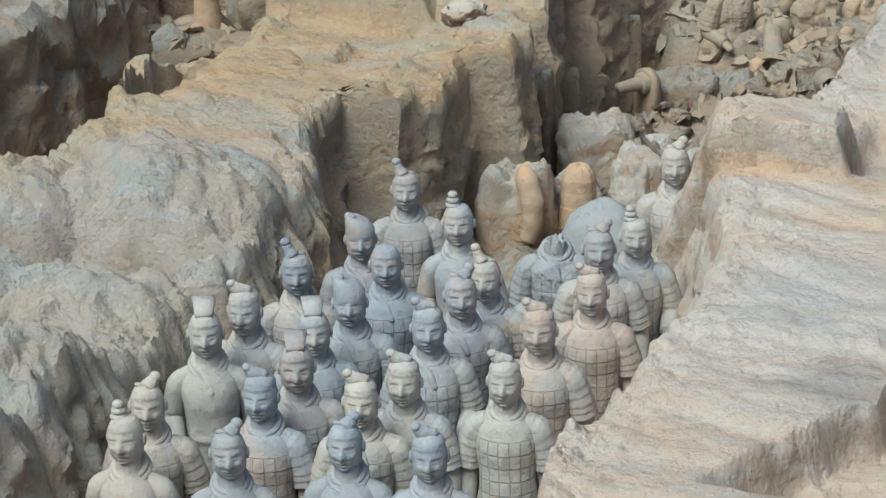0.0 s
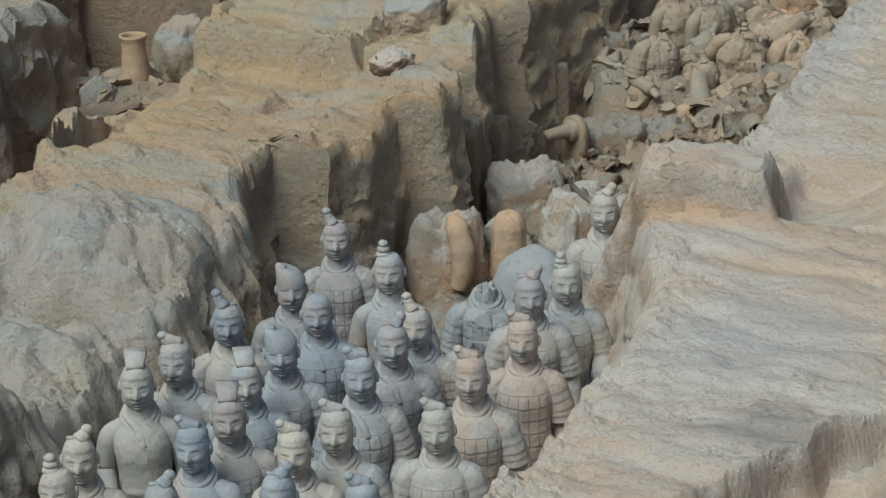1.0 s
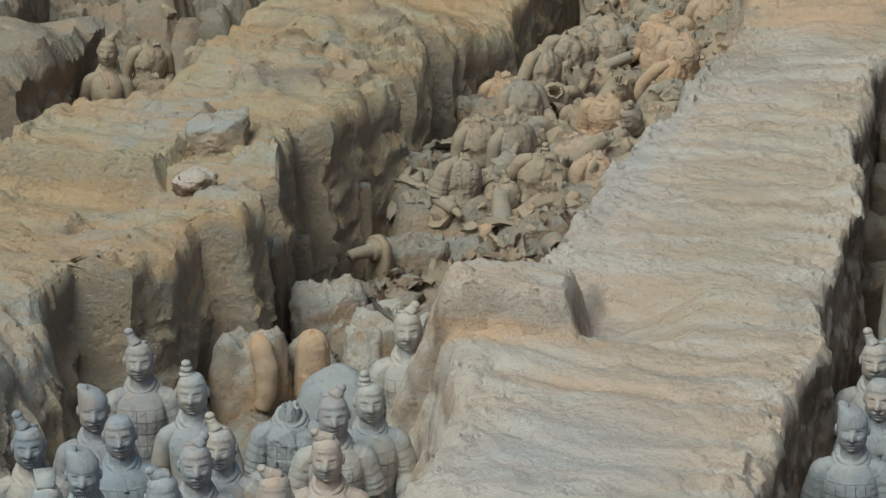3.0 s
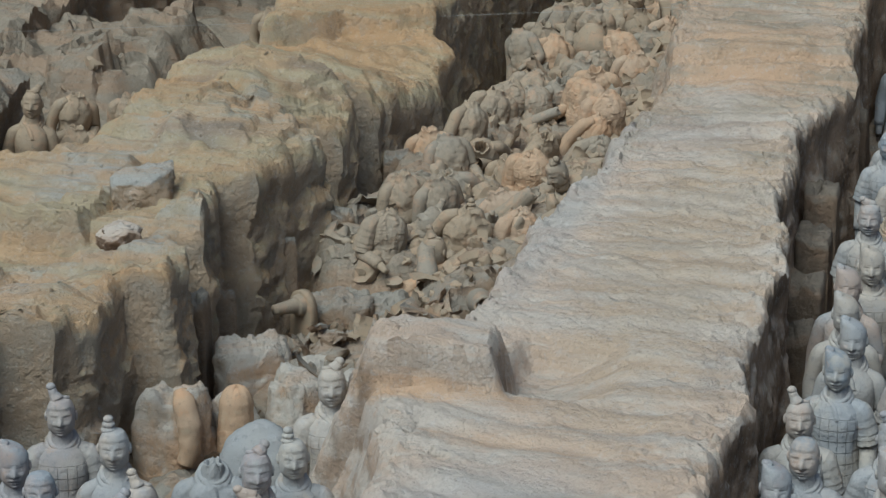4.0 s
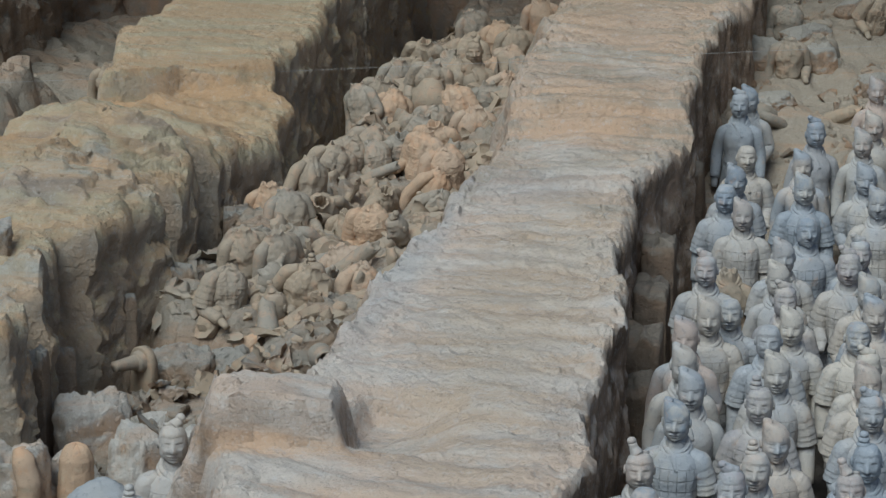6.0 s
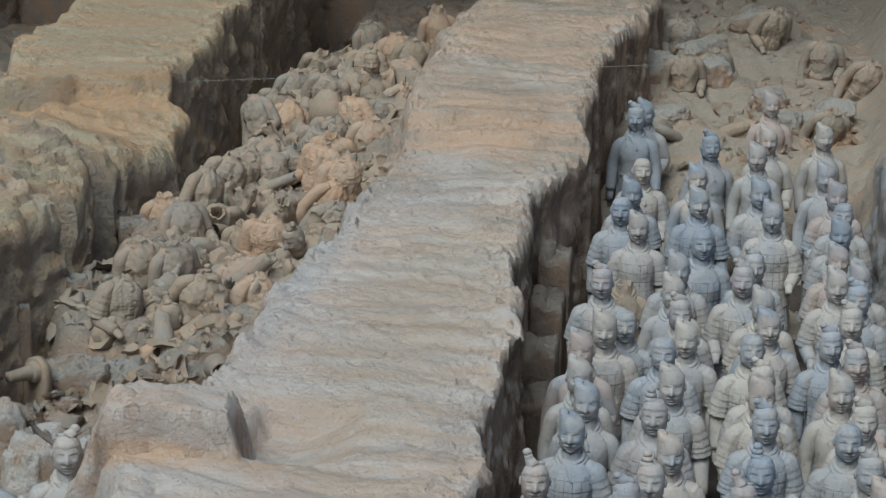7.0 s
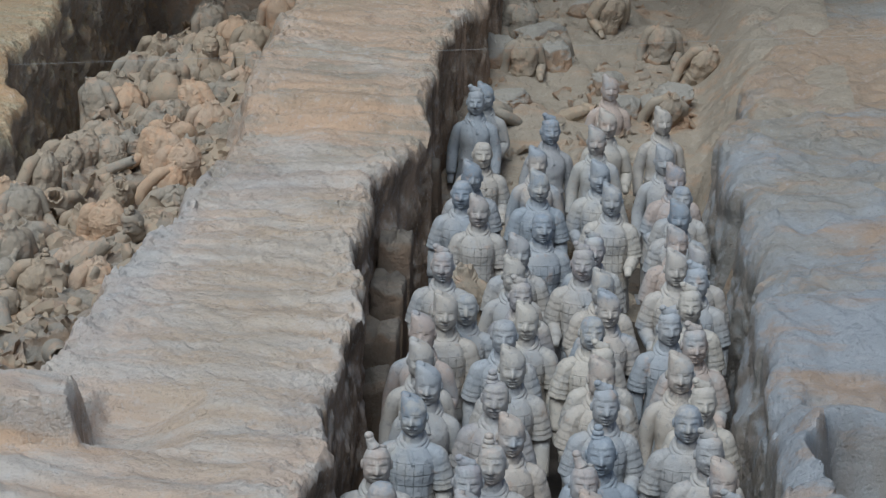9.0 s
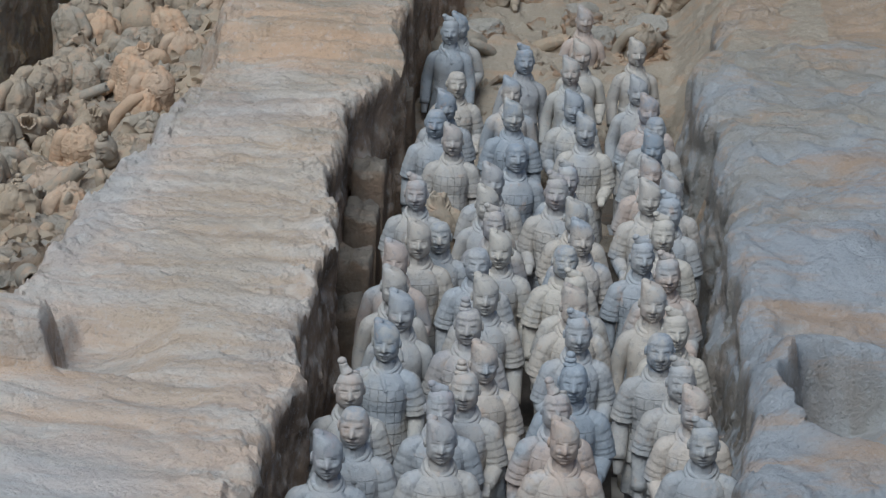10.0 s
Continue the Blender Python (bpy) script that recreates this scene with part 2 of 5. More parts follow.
WIRE = plain("pale_steel_wire", (0.34, 0.34, 0.32), 0.5, 0.3)
SHADE_SLAB_GREY = plain("shade_slab_grey", (0.16, 0.16, 0.15), 0.8)


# ---- shape helpers ----
def lattice(i, j, k, seed):
    n = (i * 374761393 + j * 668265263 + k * 1274126177 + seed * 974634777) & 0x7FFFFFFF
    n = ((n ^ (n >> 13)) * 1103515245) & 0x7FFFFFFF
    n = ((n ^ (n >> 15)) * 12820163) & 0x7FFFFFFF
    return (n ^ (n >> 16)) % 65536 / 32767.5 - 1


def smooth_noise(x, y, z, seed=0):
    """Value noise from -1 to 1 over arrays."""
    x, y, z = np.broadcast_arrays(np.asarray(x, float), y, z)
    i, j, k = (np.floor(v).astype(np.int64) for v in (x, y, z))
    u, v, w = ((a - b) for a, b in ((x, i), (y, j), (z, k)))
    u, v, w = (a * a * (3 - 2 * a) for a in (u, v, w))
    total = 0
    for a in (0, 1):
        for b in (0, 1):
            for c in (0, 1):
                weight = (u if a else 1 - u) * (v if b else 1 - v) * (w if c else 1 - w)
                total = total + weight * lattice(i + a, j + b, k + c, seed)
    return total


def fractal(x, y, z, octaves=4, seed=0, gain=0.5):
    total, amp = 0, 1.0
    for n in range(octaves):
        total = total + amp * smooth_noise(x * 2**n, y * 2**n, z * 2**n, seed + n)
        amp *= gain
    return total


def facets(x, y, size, seed, tilt=0.9):
    """Split stone: cells of about that size, each a tilted flat at its own height, from about -1 to 1."""
    x, y = np.broadcast_arrays(np.asarray(x, float) / size, np.asarray(y, float) / size)
    i, j = np.floor(x).astype(np.int64), np.floor(y).astype(np.int64)
    best, value = np.full(x.shape, 9.0), np.zeros(x.shape)
    for a in (-1, 0, 1):
        for b in (-1, 0, 1):
            h = [lattice(i + a, j + b, n, seed) for n in range(5)]
            dx, dy = x - (i + a + 0.5 + 0.45 * h[0]), y - (j + b + 0.5 + 0.45 * h[1])
            d = dx * dx + dy * dy
            near = d < best
            best = np.where(near, d, best)
            value = np.where(near, 0.6 * h[2] + tilt * (h[3] * dx + h[4] * dy), value)
    return value


def domes(x, y, size, seed):
    """Rounded lumps of about that size with sharp creases between them, from 0 to 1."""
    x, y = np.broadcast_arrays(np.asarray(x, float) / size, np.asarray(y, float) / size)
    x, y = x + 0.25 * smooth_noise(x * 1.5, y * 1.5, 0, seed), y + 0.25 * smooth_noise(x * 1.5, y * 1.5, 4, seed)
    i, j = np.floor(x).astype(np.int64), np.floor(y).astype(np.int64)
    best = np.zeros(x.shape)
    for a in (-1, 0, 1):
        for b in (-1, 0, 1):
            h = [lattice(i + a, j + b, n, seed) for n in range(4)]
            d = (x - (i + a + 0.5 + 0.4 * h[0])) ** 2 * (1.2 + 0.6 * h[3]) + (y - (j + b + 0.5 + 0.4 * h[1])) ** 2
            best = np.maximum(best, (0.65 + 0.35 * h[2]) * np.sqrt(np.maximum(1 - d, 0)))
    return best


def ease(v, lo, hi):
    s = np.clip((v - lo) / (hi - lo), 0, 1)
    return s * s * (3 - 2 * s)


def box_mask(x, y, x0, x1, y0, y1, soft=0.06):
    return ease(x, x0 - soft, x0 + soft) * ease(-x, -x1 - soft, -x1 + soft) * ease(y, y0 - soft, y0 + soft) * ease(-y, -y1 - soft, -y1 + soft)


def grid_faces(rows, cols, wrap=False, start=0):
    i, j = np.meshgrid(np.arange(rows - 1), np.arange(cols if wrap else cols - 1), indexing="ij")
    k = (j + 1) % cols
    return (np.stack([i * cols + j, i * cols + k, (i + 1) * cols + k, (i + 1) * cols + j], -1).reshape(-1, 4) + start)


def mesh_of(name, verts, quads, material, smooth=True, breaks=0):
    """A mesh from arrays of places and of four-sided faces."""
    me = bpy.data.meshes.new(name)
    verts, quads = np.asarray(verts, np.float32), np.asarray(quads, np.int32)
    me.vertices.add(len(verts))
    me.vertices.foreach_set("co", verts.ravel())
    me.loops.add(quads.size)
    me.loops.foreach_set("vertex_index", quads.ravel())
    me.polygons.add(len(quads))
    me.polygons.foreach_set("loop_start", np.arange(0, quads.size, 4, dtype=np.int32))
    me.polygons.foreach_set("use_smooth", np.full(len(quads), smooth))
    me.update(calc_edges=True)
    me.validate()
    if breaks:
        me.set_sharp_from_angle(angle=math.radians(breaks))
    me.materials.append(material)
    return me


def along(points):
    """A smooth curve through (y, value) pairs, for arrays of y."""
    ys, vs = np.array(points, float).T
    return lambda y: np.interp(y, ys, vs)


# ---- the large earth forms ----
def earth_wall(name, material, y0, y1, step, left, right, top, label, seed, rough_left=False, rough_right=True, crumble=0.10, rounding=0.08, batter=lambda y: 0.06 + 0 * y, chips=0.05, lean_left=0.08, face=0.8, lumps=None, crowd=1.0, blocky=0.0):
    """A baulk of rammed earth: a top sheet that follows top(x, y), with worn edges and grooved faces down to the floor."""
    ys = np.arange(y0, y1 + step, step)[:, None]
    wob = lambda s: crumble * fractal(ys * 1.0, s, 0, 3, seed + s, 0.5) + 0.25 * crumble * fractal(ys * 2.2, s, 5, 3, seed + s + 9) + blocky * facets(ys, 0 * ys + s, 1.0, seed + s + 13, 0.6)
    xl, xr = left(ys) + (1.0 if rough_left else 0.3) * wob(3), right(ys) + wob(17)
    nt = int(2.4 / step) if crowd == 1.0 else 150
    f = np.linspace(0, 1, nt)[None, :] ** crowd
    xt = xl + (xr - xl) * f
    yt = ys + 0 * xt
    zt = top(xt, yt)
    d = np.minimum(xt - xl, xr - xt)
    rad = rounding * (1.0 + 0.9 * fractal(yt * 0.9, xt * 0.2, 2, 2, seed + 31))
    rad = np.maximum(rad, 0.04)
    worn = np.exp(-d / 0.32)
    zt = zt + worn * (0.4 * chips * fractal(xt * 5, yt * 5, 6, 4, seed + 33, 0.7) + chips * facets(xt, yt, 0.22, seed + 35, 0.5) + 0.6 * chips * facets(xt, yt, 0.09, seed + 36, 0.5))
    broken_up = ease(smooth_noise(xt * 0.9, yt * 0.9, 2, seed + 39) + 0.5 * smooth_noise(xt * 3, yt * 3, 2, seed + 40), 0.05, 0.5)
    zt = zt + (0.1 + 0.6 * broken_up) * chips * (0.35 * facets(xt, yt * 0.8, 0.35, seed + 37, 0.5) + 0.25 * facets(xt, yt, 0.12, seed + 38, 0.5))
    zt = zt - rad * (1 - np.sqrt(np.maximum(1 - np.clip((rad - d) / rad, 0, 1) ** 2, 0)))

    def side(x_edge, z_edge, sign, n):
        g = np.linspace(0, 1, n)[None, :] ** 1.15
        z = z_edge * (1 - g)
        depth = z_edge - z
        y = ys + 0 * z
        groove = 0.08 * fractal(y * 1.2, z * 0.9, seed, 4, seed + 41, 0.5) + 0.09 * fractal(y * 2.0, z * 2.4, 3, 5, seed + 47, 0.6)
        slabs = 0.7 * facets(y, z * 0.8, 0.8, seed + 43, 0.6) + 0.45 * facets(y, z, 0.28, seed + 44, 0.6) + 0.25 * facets(y, z, 0.12, seed + 45)
        groove = face * (0.5 * groove + 0.8 * crumble * slabs)
        if lumps and sign > 0:
            groove = groove + lumps(y) * (domes(y, z, 0.75, seed + 49) + 0.4 * domes(y, z, 0.3, seed + 50) - 0.7)
        x = x_edge + sign * ((batter(ys) if sign > 0 else lean_left) * depth + groove * ease(depth, 0.0, 0.35) - 0.03 * ease(depth, 0, 0.25))
        return x, y, z

    fine = max(8, int(1.9 / (step * 1.3)))
    xa, ya, za = side(xl, zt[:, :1], -1, fine if rough_left else 8)
    xb, yb, zb = side(xr, zt[:, -1:], 1, fine if rough_right else 8)
    X = np.concatenate([xa[:, :0:-1], xt, xb[:, 1:]], 1)
    Y = np.concatenate([ya[:, :0:-1], yt, yb[:, 1:]], 1)
    Z = np.concatenate([za[:, :0:-1], zt, zb[:, 1:]], 1)
    verts = np.stack([X, Y, Z], -1).reshape(-1, 3)
    ob = new(name, mesh_of(name, verts, grid_faces(*X.shape)[:, ::-1], material, True, 38))
    return tagged(ob, label, "earth wall", kind="structure")


def ledges(x, y, pitch, height, seed):
    """Beam prints: low uneven ledges that run across a baulk."""
    v = y / pitch + 0.7 * fractal(x * 0.4, y * 0.5, 1, 4, seed, 0.5) + 0.15 * fractal(x * 3, y * 1.5, 4, 3, seed + 5)
    s = v - np.floor(v)
    lift = 0.5 + 0.5 * smooth_noise(np.floor(v) * 7.1, x * 0.8, 0, seed + 8)
    return height * lift * (ease(s, 0.0, 0.22) - ease(s, 0.45, 1.0))


def top_mid(x, y):
    z = 2.10 + 0.05 * fractal(x * 0.7, y * 0.5, 0, 3, 11)
    z = z + 0.6 * ledges(x, y, 0.62, 0.11, 21) + 0.15 * ledges(x, y, 0.35, 0.07, 23) + 0.012 * fractal(x * 3, y * 5, 0, 4, 25, 0.6)
    z = z + 0.37 * box_mask(x, y, -5.6, -3.74 + 0.05 * smooth_noise(y * 5, x * 5, 0, 3), 17.74 + 0.04 * smooth_noise(x * 4, 1, 0, 4), 18.42, 0.055)   # squared block left standing
    z = z + 0.06 * ease(y, 18.3, 20.0) - 0.25 * box_mask(x + 0.06 * smooth_noise(y * 3, 0, 0, 5), y + 0.05 * smooth_noise(x * 3, 0, 0, 6), -3.78, -2.75, 17.95, 19.0, 0.08) * (1 - ease(x, -3.5, -2.75))
    step_at = 28.2 + 0.35 * fractal(x * 0.8, 0, 0, 3, 29)
    z = z + 0.17 * ease(y - step_at, 0.0, 0.10) + 0.12 * ease(y - step_at - 0.1 * smooth_noise(x * 2, 0, 0, 27), 0.40, 0.50) + 0.07 * ease(y - step_at, 0.8, 0.9) + 0.15 * ease(y, 29.5, 33)
    z = z - 0.05 * ease(facets(x, y * 2.2, 0.5, 28, 0.0), 0.45, 0.55) * ease(smooth_noise(x * 1.2, y * 1.2, 0, 30), 0.1, 0.4)
    # broken-out hollow near the gallery, with a sharp lip
    lip = (x + 3.48) * 1.7 + 12.53 - y + 0.12 * fractal(x * 2.5, y * 2.5, 0, 3, 31)
    z = z - 0.36 * ease(lip, 0.0, 0.2) * ease(y, 12.5, 12.8) * (1 - ease(x, -2.35, -2.0))
    return z


mid_left = along([(9, -4.25), (16.2, -4.28), (17.2, -4.5), (17.65, -4.78), (18.42, -4.85), (18.6, -4.45), (19.1, -4.35), (24, -4.25), (27, -4.0), (31, -4.1), (36, -3.9), (60, -3.9)])
mid_right = along([(9, -1.95), (14, -1.95), (18, -1.84), (21, -1.92), (26.6, -2.15), (28.2, -1.80), (32, -1.88), (35, -1.45), (39, -1.3), (60, -1.2)])


def shelves(x, y, size, levels, height, seed):
    """Ground that has broken away in flat shelves with short steep faces."""
    v = levels * fractal(x / size, y / size, 0, 5, seed, 0.42)
    whole = np.floor(v)
    return height * (whole + ease(v - whole, 0.0, 0.18)) / levels


# slumped mounds near the gallery: x, y, half widths, height
SLUMPS = [(-8.65, 16.25, 1.0, 0.75, 0.58), (-9.75, 15.75, 0.65, 0.55, 0.5), (-8.6, 14.55, 1.0, 0.7, 0.52), (-7.8, 15.3, 0.55, 0.55, 0.34), (-9.7, 14.5, 0.7, 0.7, 0.36),
          (-8.0, 13.1, 0.85, 0.65, 0.5), (-9.2, 13.2, 0.8, 0.65, 0.46), (-7.6, 12.1, 0.7, 0.6, 0.46), (-8.8, 11.9, 0.9, 0.7, 0.5), (-7.9, 13.95, 0.5, 0.45, 0.36), (-8.2, 10.6, 1.2, 0.8, 0.5)]


def top_left(x, y):
    z = 2.02 + shelves(x * 0.7, y, 2.0, 4.0, 0.36, 51) * (1 - 0.6 * ease(y, 26, 28)) + ease(y, 15.5, 18) * ledges(x, y, 0.9, 0.10, 53) + 0.012 * fractal(x * 3.5, y * 3.5, 0, 5, 55, 0.65)
    # lumpy, slumped stretch near the gallery
    near = 1 - ease(y, 15.0, 18.0)
    wx, wy = x + 0.22 * fractal(x * 1.1, y * 1.1, 1, 3, 57), y + 0.22 * fractal(x * 1.1, y * 1.1, 5, 3, 58)
    mound = 0 * z
    for mx, my, rx, ry, high in SLUMPS:
        mound = np.maximum(mound, high * np.maximum(1 - ((wx - mx) / rx) ** 2 - ((wy - my) / ry) ** 2, 0) ** 0.6)
    z = z + near * (mound - 0.34 + 0.09 * fractal(x * 2.0, y * 2.0, 3, 5, 59, 0.6) + 0.045 * facets(x, y, 0.3, 60, 0.6) + 0.02 * facets(x, y, 0.11, 56, 0.6) - 0.12 * ease(x, -8.4, -7.4))
    z = z - 0.14 * np.exp(-(((x + 8.73) / 0.07) ** 2 + ((y - 19.87) / 0.09) ** 2))
    # two layers that step up further back
    z = z + 0.36 * ease(y + 0.04 * smooth_noise(x * 4, 0, 0, 58), 21.08, 21.18) * ease(-x, 8.34, 8.48) * (1 - 0.65 * ease(y, 22.6, 23.2))
    z = z + 0.24 * ease(y + 0.12 * fractal(x, 0, 0, 2, 61), 21.22, 21.36) * ease(x, -8.5, -8.3)
    z = z + 0.14 * ease(y + 0.5 * fractal(x * 0.8, 1, 0, 3, 63), 23.6, 23.75) + 0.12 * ease(y + 0.4 * fractal(x * 0.9, 4, 0, 3, 64), 25.2, 25.35)
    z = z - 0.22 * box_mask(x, y, -8.0, -6.0, 24.8, 29.2, 0.6) + 0.2 * np.exp(-(((x + 7.6) / 0.7) ** 2 + ((y - 27.3) / 0.9) ** 2))
    z = z - 0.26 * ease(y, 26.0, 28.5) + 0.10 * np.exp(-(((x + 7.9) / 0.9) ** 2 + ((y - 28.7) / 1.1) ** 2))
    front = y - 29.35 - 0.55 * (x + 8.0) + 0.10 * fractal(x * 1.6, 2, 0, 3, 65)
    flat = ease(front, 0.0, 0.10)
    z = z * (1 - flat) + flat * (2.60 + 0.02 * fractal(x, y, 0, 4, 67) + 0.05 * ease(front, 0.9, 1.0))
    # squared pit with a thin rim
    pit = box_mask(x + 0.05 * smooth_noise(y * 3, 0, 0, 69), y, -10.12, -9.58, 18.0, 19.45, 0.05)
    return z * (1 - pit) + 1.2 * pit


left_left = along([(9, -10.0), (15.8, -9.95), (17.5, -9.92), (18.3, -10.22), (19.1, -10.5), (19.6, -10.28), (19.85, -9.85), (20.9, -9.98), (22.2, -10.33), (22.7, -10.2), (23.2, -9.55), (24, -9.2), (25.5, -9.2), (26.8, -8.85), (29.7, -9.1), (31.5, -9.5), (60, -9.6)])
# the broken edge: buttresses that jut out and fall back one behind the other
left_right = along([(9, -7.75), (14, -7.72), (16, -7.7), (17.3, -7.74), (18.0, -8.02), (18.3, -8.0), (18.42, -7.52), (18.8, -7.38), (19.6, -7.42), (19.72, -7.06), (20.2, -7.06), (20.7, -7.42), (21.06, -7.55), (21.14, -7.26), (21.7, -7.32), (22.5, -7.52),
                    (22.62, -7.14), (23.2, -7.02), (24.0, -6.90), (24.5, -7.12), (25.1, -7.36), (25.22, -6.96), (25.8, -6.94), (26.5, -7.22), (26.62, -6.80), (28.0, -6.58), (29.3, -6.62), (29.6, -6.98), (32, -7.1), (36, -7.25), (60, -7.3)])


def top_right(x, y):
    z = 2.08 + 0.10 * fractal(x * 0.35, y * 0.3, 0, 4, 71) + 0.02 * fractal(x * 3, y * 3, 0, 4, 73)
    z = z + 0.09 * fractal(x * 1.4 + y * 0.7, y * 0.4 - x * 0.35, 0, 4, 75) + shelves(x * 0.6 + y * 0.35, y - 0.4 * x, 1.5, 3.0, 0.22, 79) + 0.07 * (x - 1.6) * ease(y, 22, 34) + 0.5 * ease(y, 31, 38)
    pit = 1 - np.sqrt(((x - 2.72) / 0.86) ** 2 + ((y - 18.55) / 1.45) ** 2) + 0.08 * fractal(x * 1.5, y * 1.5, 0, 3, 77)
    z = z - 0.95 * ease(pit, 0.0, 0.20) * (1 - 0.6 * ease(x, 2.2, 3.5)) + 0.08 * ease(pit, -0.25, 0.0)
    scar = np.exp(-(((x - 2.12) / 0.16) ** 2 + ((y - 20.3) / 0.22) ** 2))
    scar2 = np.exp(-(((x - 3.5) / 0.35) ** 2 + ((y - 27.7) / 0.22) ** 2)) + np.exp(-(((x - 3.7) / 0.3) ** 2 + ((y - 29.2) / 0.25) ** 2))
    return z - 0.10 * ease(scar, 0.3, 0.7) - 0.09 * ease(scar2, 0.4, 0.6)


right_left = along([(9, 1.5), (17, 1.5), (18, 1.60), (19.75, 1.66), (21.3, 1.70), (23, 1.70), (24.5, 1.80), (26.6, 1.78), (27.6, 1.64), (29.6, 1.6), (31, 1.9), (36, 2.5), (60, 2.6)])

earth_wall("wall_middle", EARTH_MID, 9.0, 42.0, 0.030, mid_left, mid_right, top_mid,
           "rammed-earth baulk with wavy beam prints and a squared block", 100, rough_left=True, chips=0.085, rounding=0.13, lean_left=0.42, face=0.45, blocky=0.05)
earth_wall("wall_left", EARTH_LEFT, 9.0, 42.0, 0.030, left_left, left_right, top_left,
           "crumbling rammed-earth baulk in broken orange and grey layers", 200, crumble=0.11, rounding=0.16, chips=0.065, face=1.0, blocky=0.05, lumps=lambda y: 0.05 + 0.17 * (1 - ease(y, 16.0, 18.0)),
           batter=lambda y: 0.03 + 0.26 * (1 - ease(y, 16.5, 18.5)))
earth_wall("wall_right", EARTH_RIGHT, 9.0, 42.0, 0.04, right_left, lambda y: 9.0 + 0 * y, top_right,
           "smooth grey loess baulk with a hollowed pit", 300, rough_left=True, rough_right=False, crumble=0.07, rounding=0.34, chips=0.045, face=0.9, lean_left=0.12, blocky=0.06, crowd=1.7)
earth_wall("wall_far_left", EARTH_HEAP, 12.0, 42.0, 0.05, lambda y: -17.5 + 0 * y, along([(9, -11.7), (21.6, -11.7), (21.9, -12.9), (24.2, -13.0), (24.45, -11.35), (26.9, -11.2), (27.2, -12.9), (60, -13.0)]),
           lambda x, y: 2.1 + shelves(x, y, 1.5, 5.0, 0.3, 81) + ledges(x, y, 0.9, 0.14, 83) + 0.02 * fractal(x * 4, y * 4, 0, 3, 85),
           "eroded rammed-earth baulk at the pit's far side", 400, crumble=0.18, rounding=0.14, chips=0.10)


def sheet(name, x0, x1, y0, y1, step, height, material, label, category):
    xs, ys = np.arange(x0, x1 + step, step), np.arange(y0, y1 + step, step)
    X, Y = np.meshgrid(xs, ys)
    ob = new(name, mesh_of(name, np.stack([X, Y, height(X, Y)], -1).reshape(-1, 3), grid_faces(*X.shape), material, True, 40))
    return tagged(ob, label, category, kind="structure")


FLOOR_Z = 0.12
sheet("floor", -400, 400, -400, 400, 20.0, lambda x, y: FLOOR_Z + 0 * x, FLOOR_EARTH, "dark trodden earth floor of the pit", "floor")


def heap(x, y):
    """The bank of collapsed earth in the passage with the broken statues."""
    left = 0.50 + 0.15 * ease(y, 19.0, 21) + 0.30 * ease(y, 20.6, 21.0) * (1 - ease(y, 21.6, 21.9)) + 0.70 * ease(y + 0.3 * smooth_noise(x * 2, 0, 0, 90), 23.05, 23.5)
    right = 0.45 + 0.55 * ease(y, 18.6, 19.6) + 0.35 * ease(y, 20.0, 21.5)
    z = left + (right - left) * ease(x, -6.0, -5.0)
    z = z * (0.3 + 0.7 * ease(x - 0.45 * ease(y, 25, 29), -7.2, -6.7)) + 0.20 * ease(x, -4.9, -4.2) * ease(y, 21, 23)
    return z - 0.16 + 0.14 * fractal(x * 0.9, y * 0.9, 0, 4, 91) + 0.30 * domes(x, y, 0.62, 92) + 0.07 * facets(x, y, 0.34, 96, 0.8) + 0.14 * domes(x, y, 0.24, 100) + 0.025 * facets(x, y, 0.12, 99, 0.8)


def slope_back(x, y):
    """The unexcavated bank that ends the passage of standing statues."""
    z = 0.1 + 1.15 * ease(y, 30.2, 33.5) + 1.0 * ease(y, 34, 40) + 0.15 * fractal(x * 0.9, y * 0.9, 1, 5, 93) + 0.26 * domes(x, y, 0.7, 94) * ease(y, 30.5, 32) + 0.03 * facets(x, y, 0.25, 97)
    return z + (2.0 - 1.15 * ease(y, 30.2, 33.5)) * ease(x - 0.25 * ease(y, 29, 36), 1.25, 2.2)


def far_floor(x, y):
    z = 0.55 + 0.35 * ease(y, 21, 23.5) + 0.18 * fractal(x, y, 0, 4, 95) + 0.08 * facets(x, y, 0.5, 98)
    mass = ease(-x + 0.3 * fractal(y, 2, 0, 2, 86), 10.5, 11.0) * ease(y + 0.3 * smooth_noise(x * 2, 0, 0, 87), 28.9, 29.3) * (1 - ease(y, 32.4, 32.9))
    return z + mass * (0.80 + 0.30 * facets(x, y, 0.8, 88, 0.7) + 0.12 * facets(x, y, 0.3, 89, 0.7))


sheet("ground_heap", -7.6, -3.8, 17.4, 42, 0.03, heap, EARTH_HEAP, "collapsed earth between the baulks", "ground")
sheet("ground_back_slope", -2.2, 3.4, 26.5, 42, 0.05, slope_back, EARTH_SLOPE, "unexcavated earth bank closing the passage", "ground")
sheet("ground_far_passage", -13.4, -9.2, 14, 42, 0.05, far_floor, EARTH_HEAP, "rough earth floor of a half-dug passage", "ground")


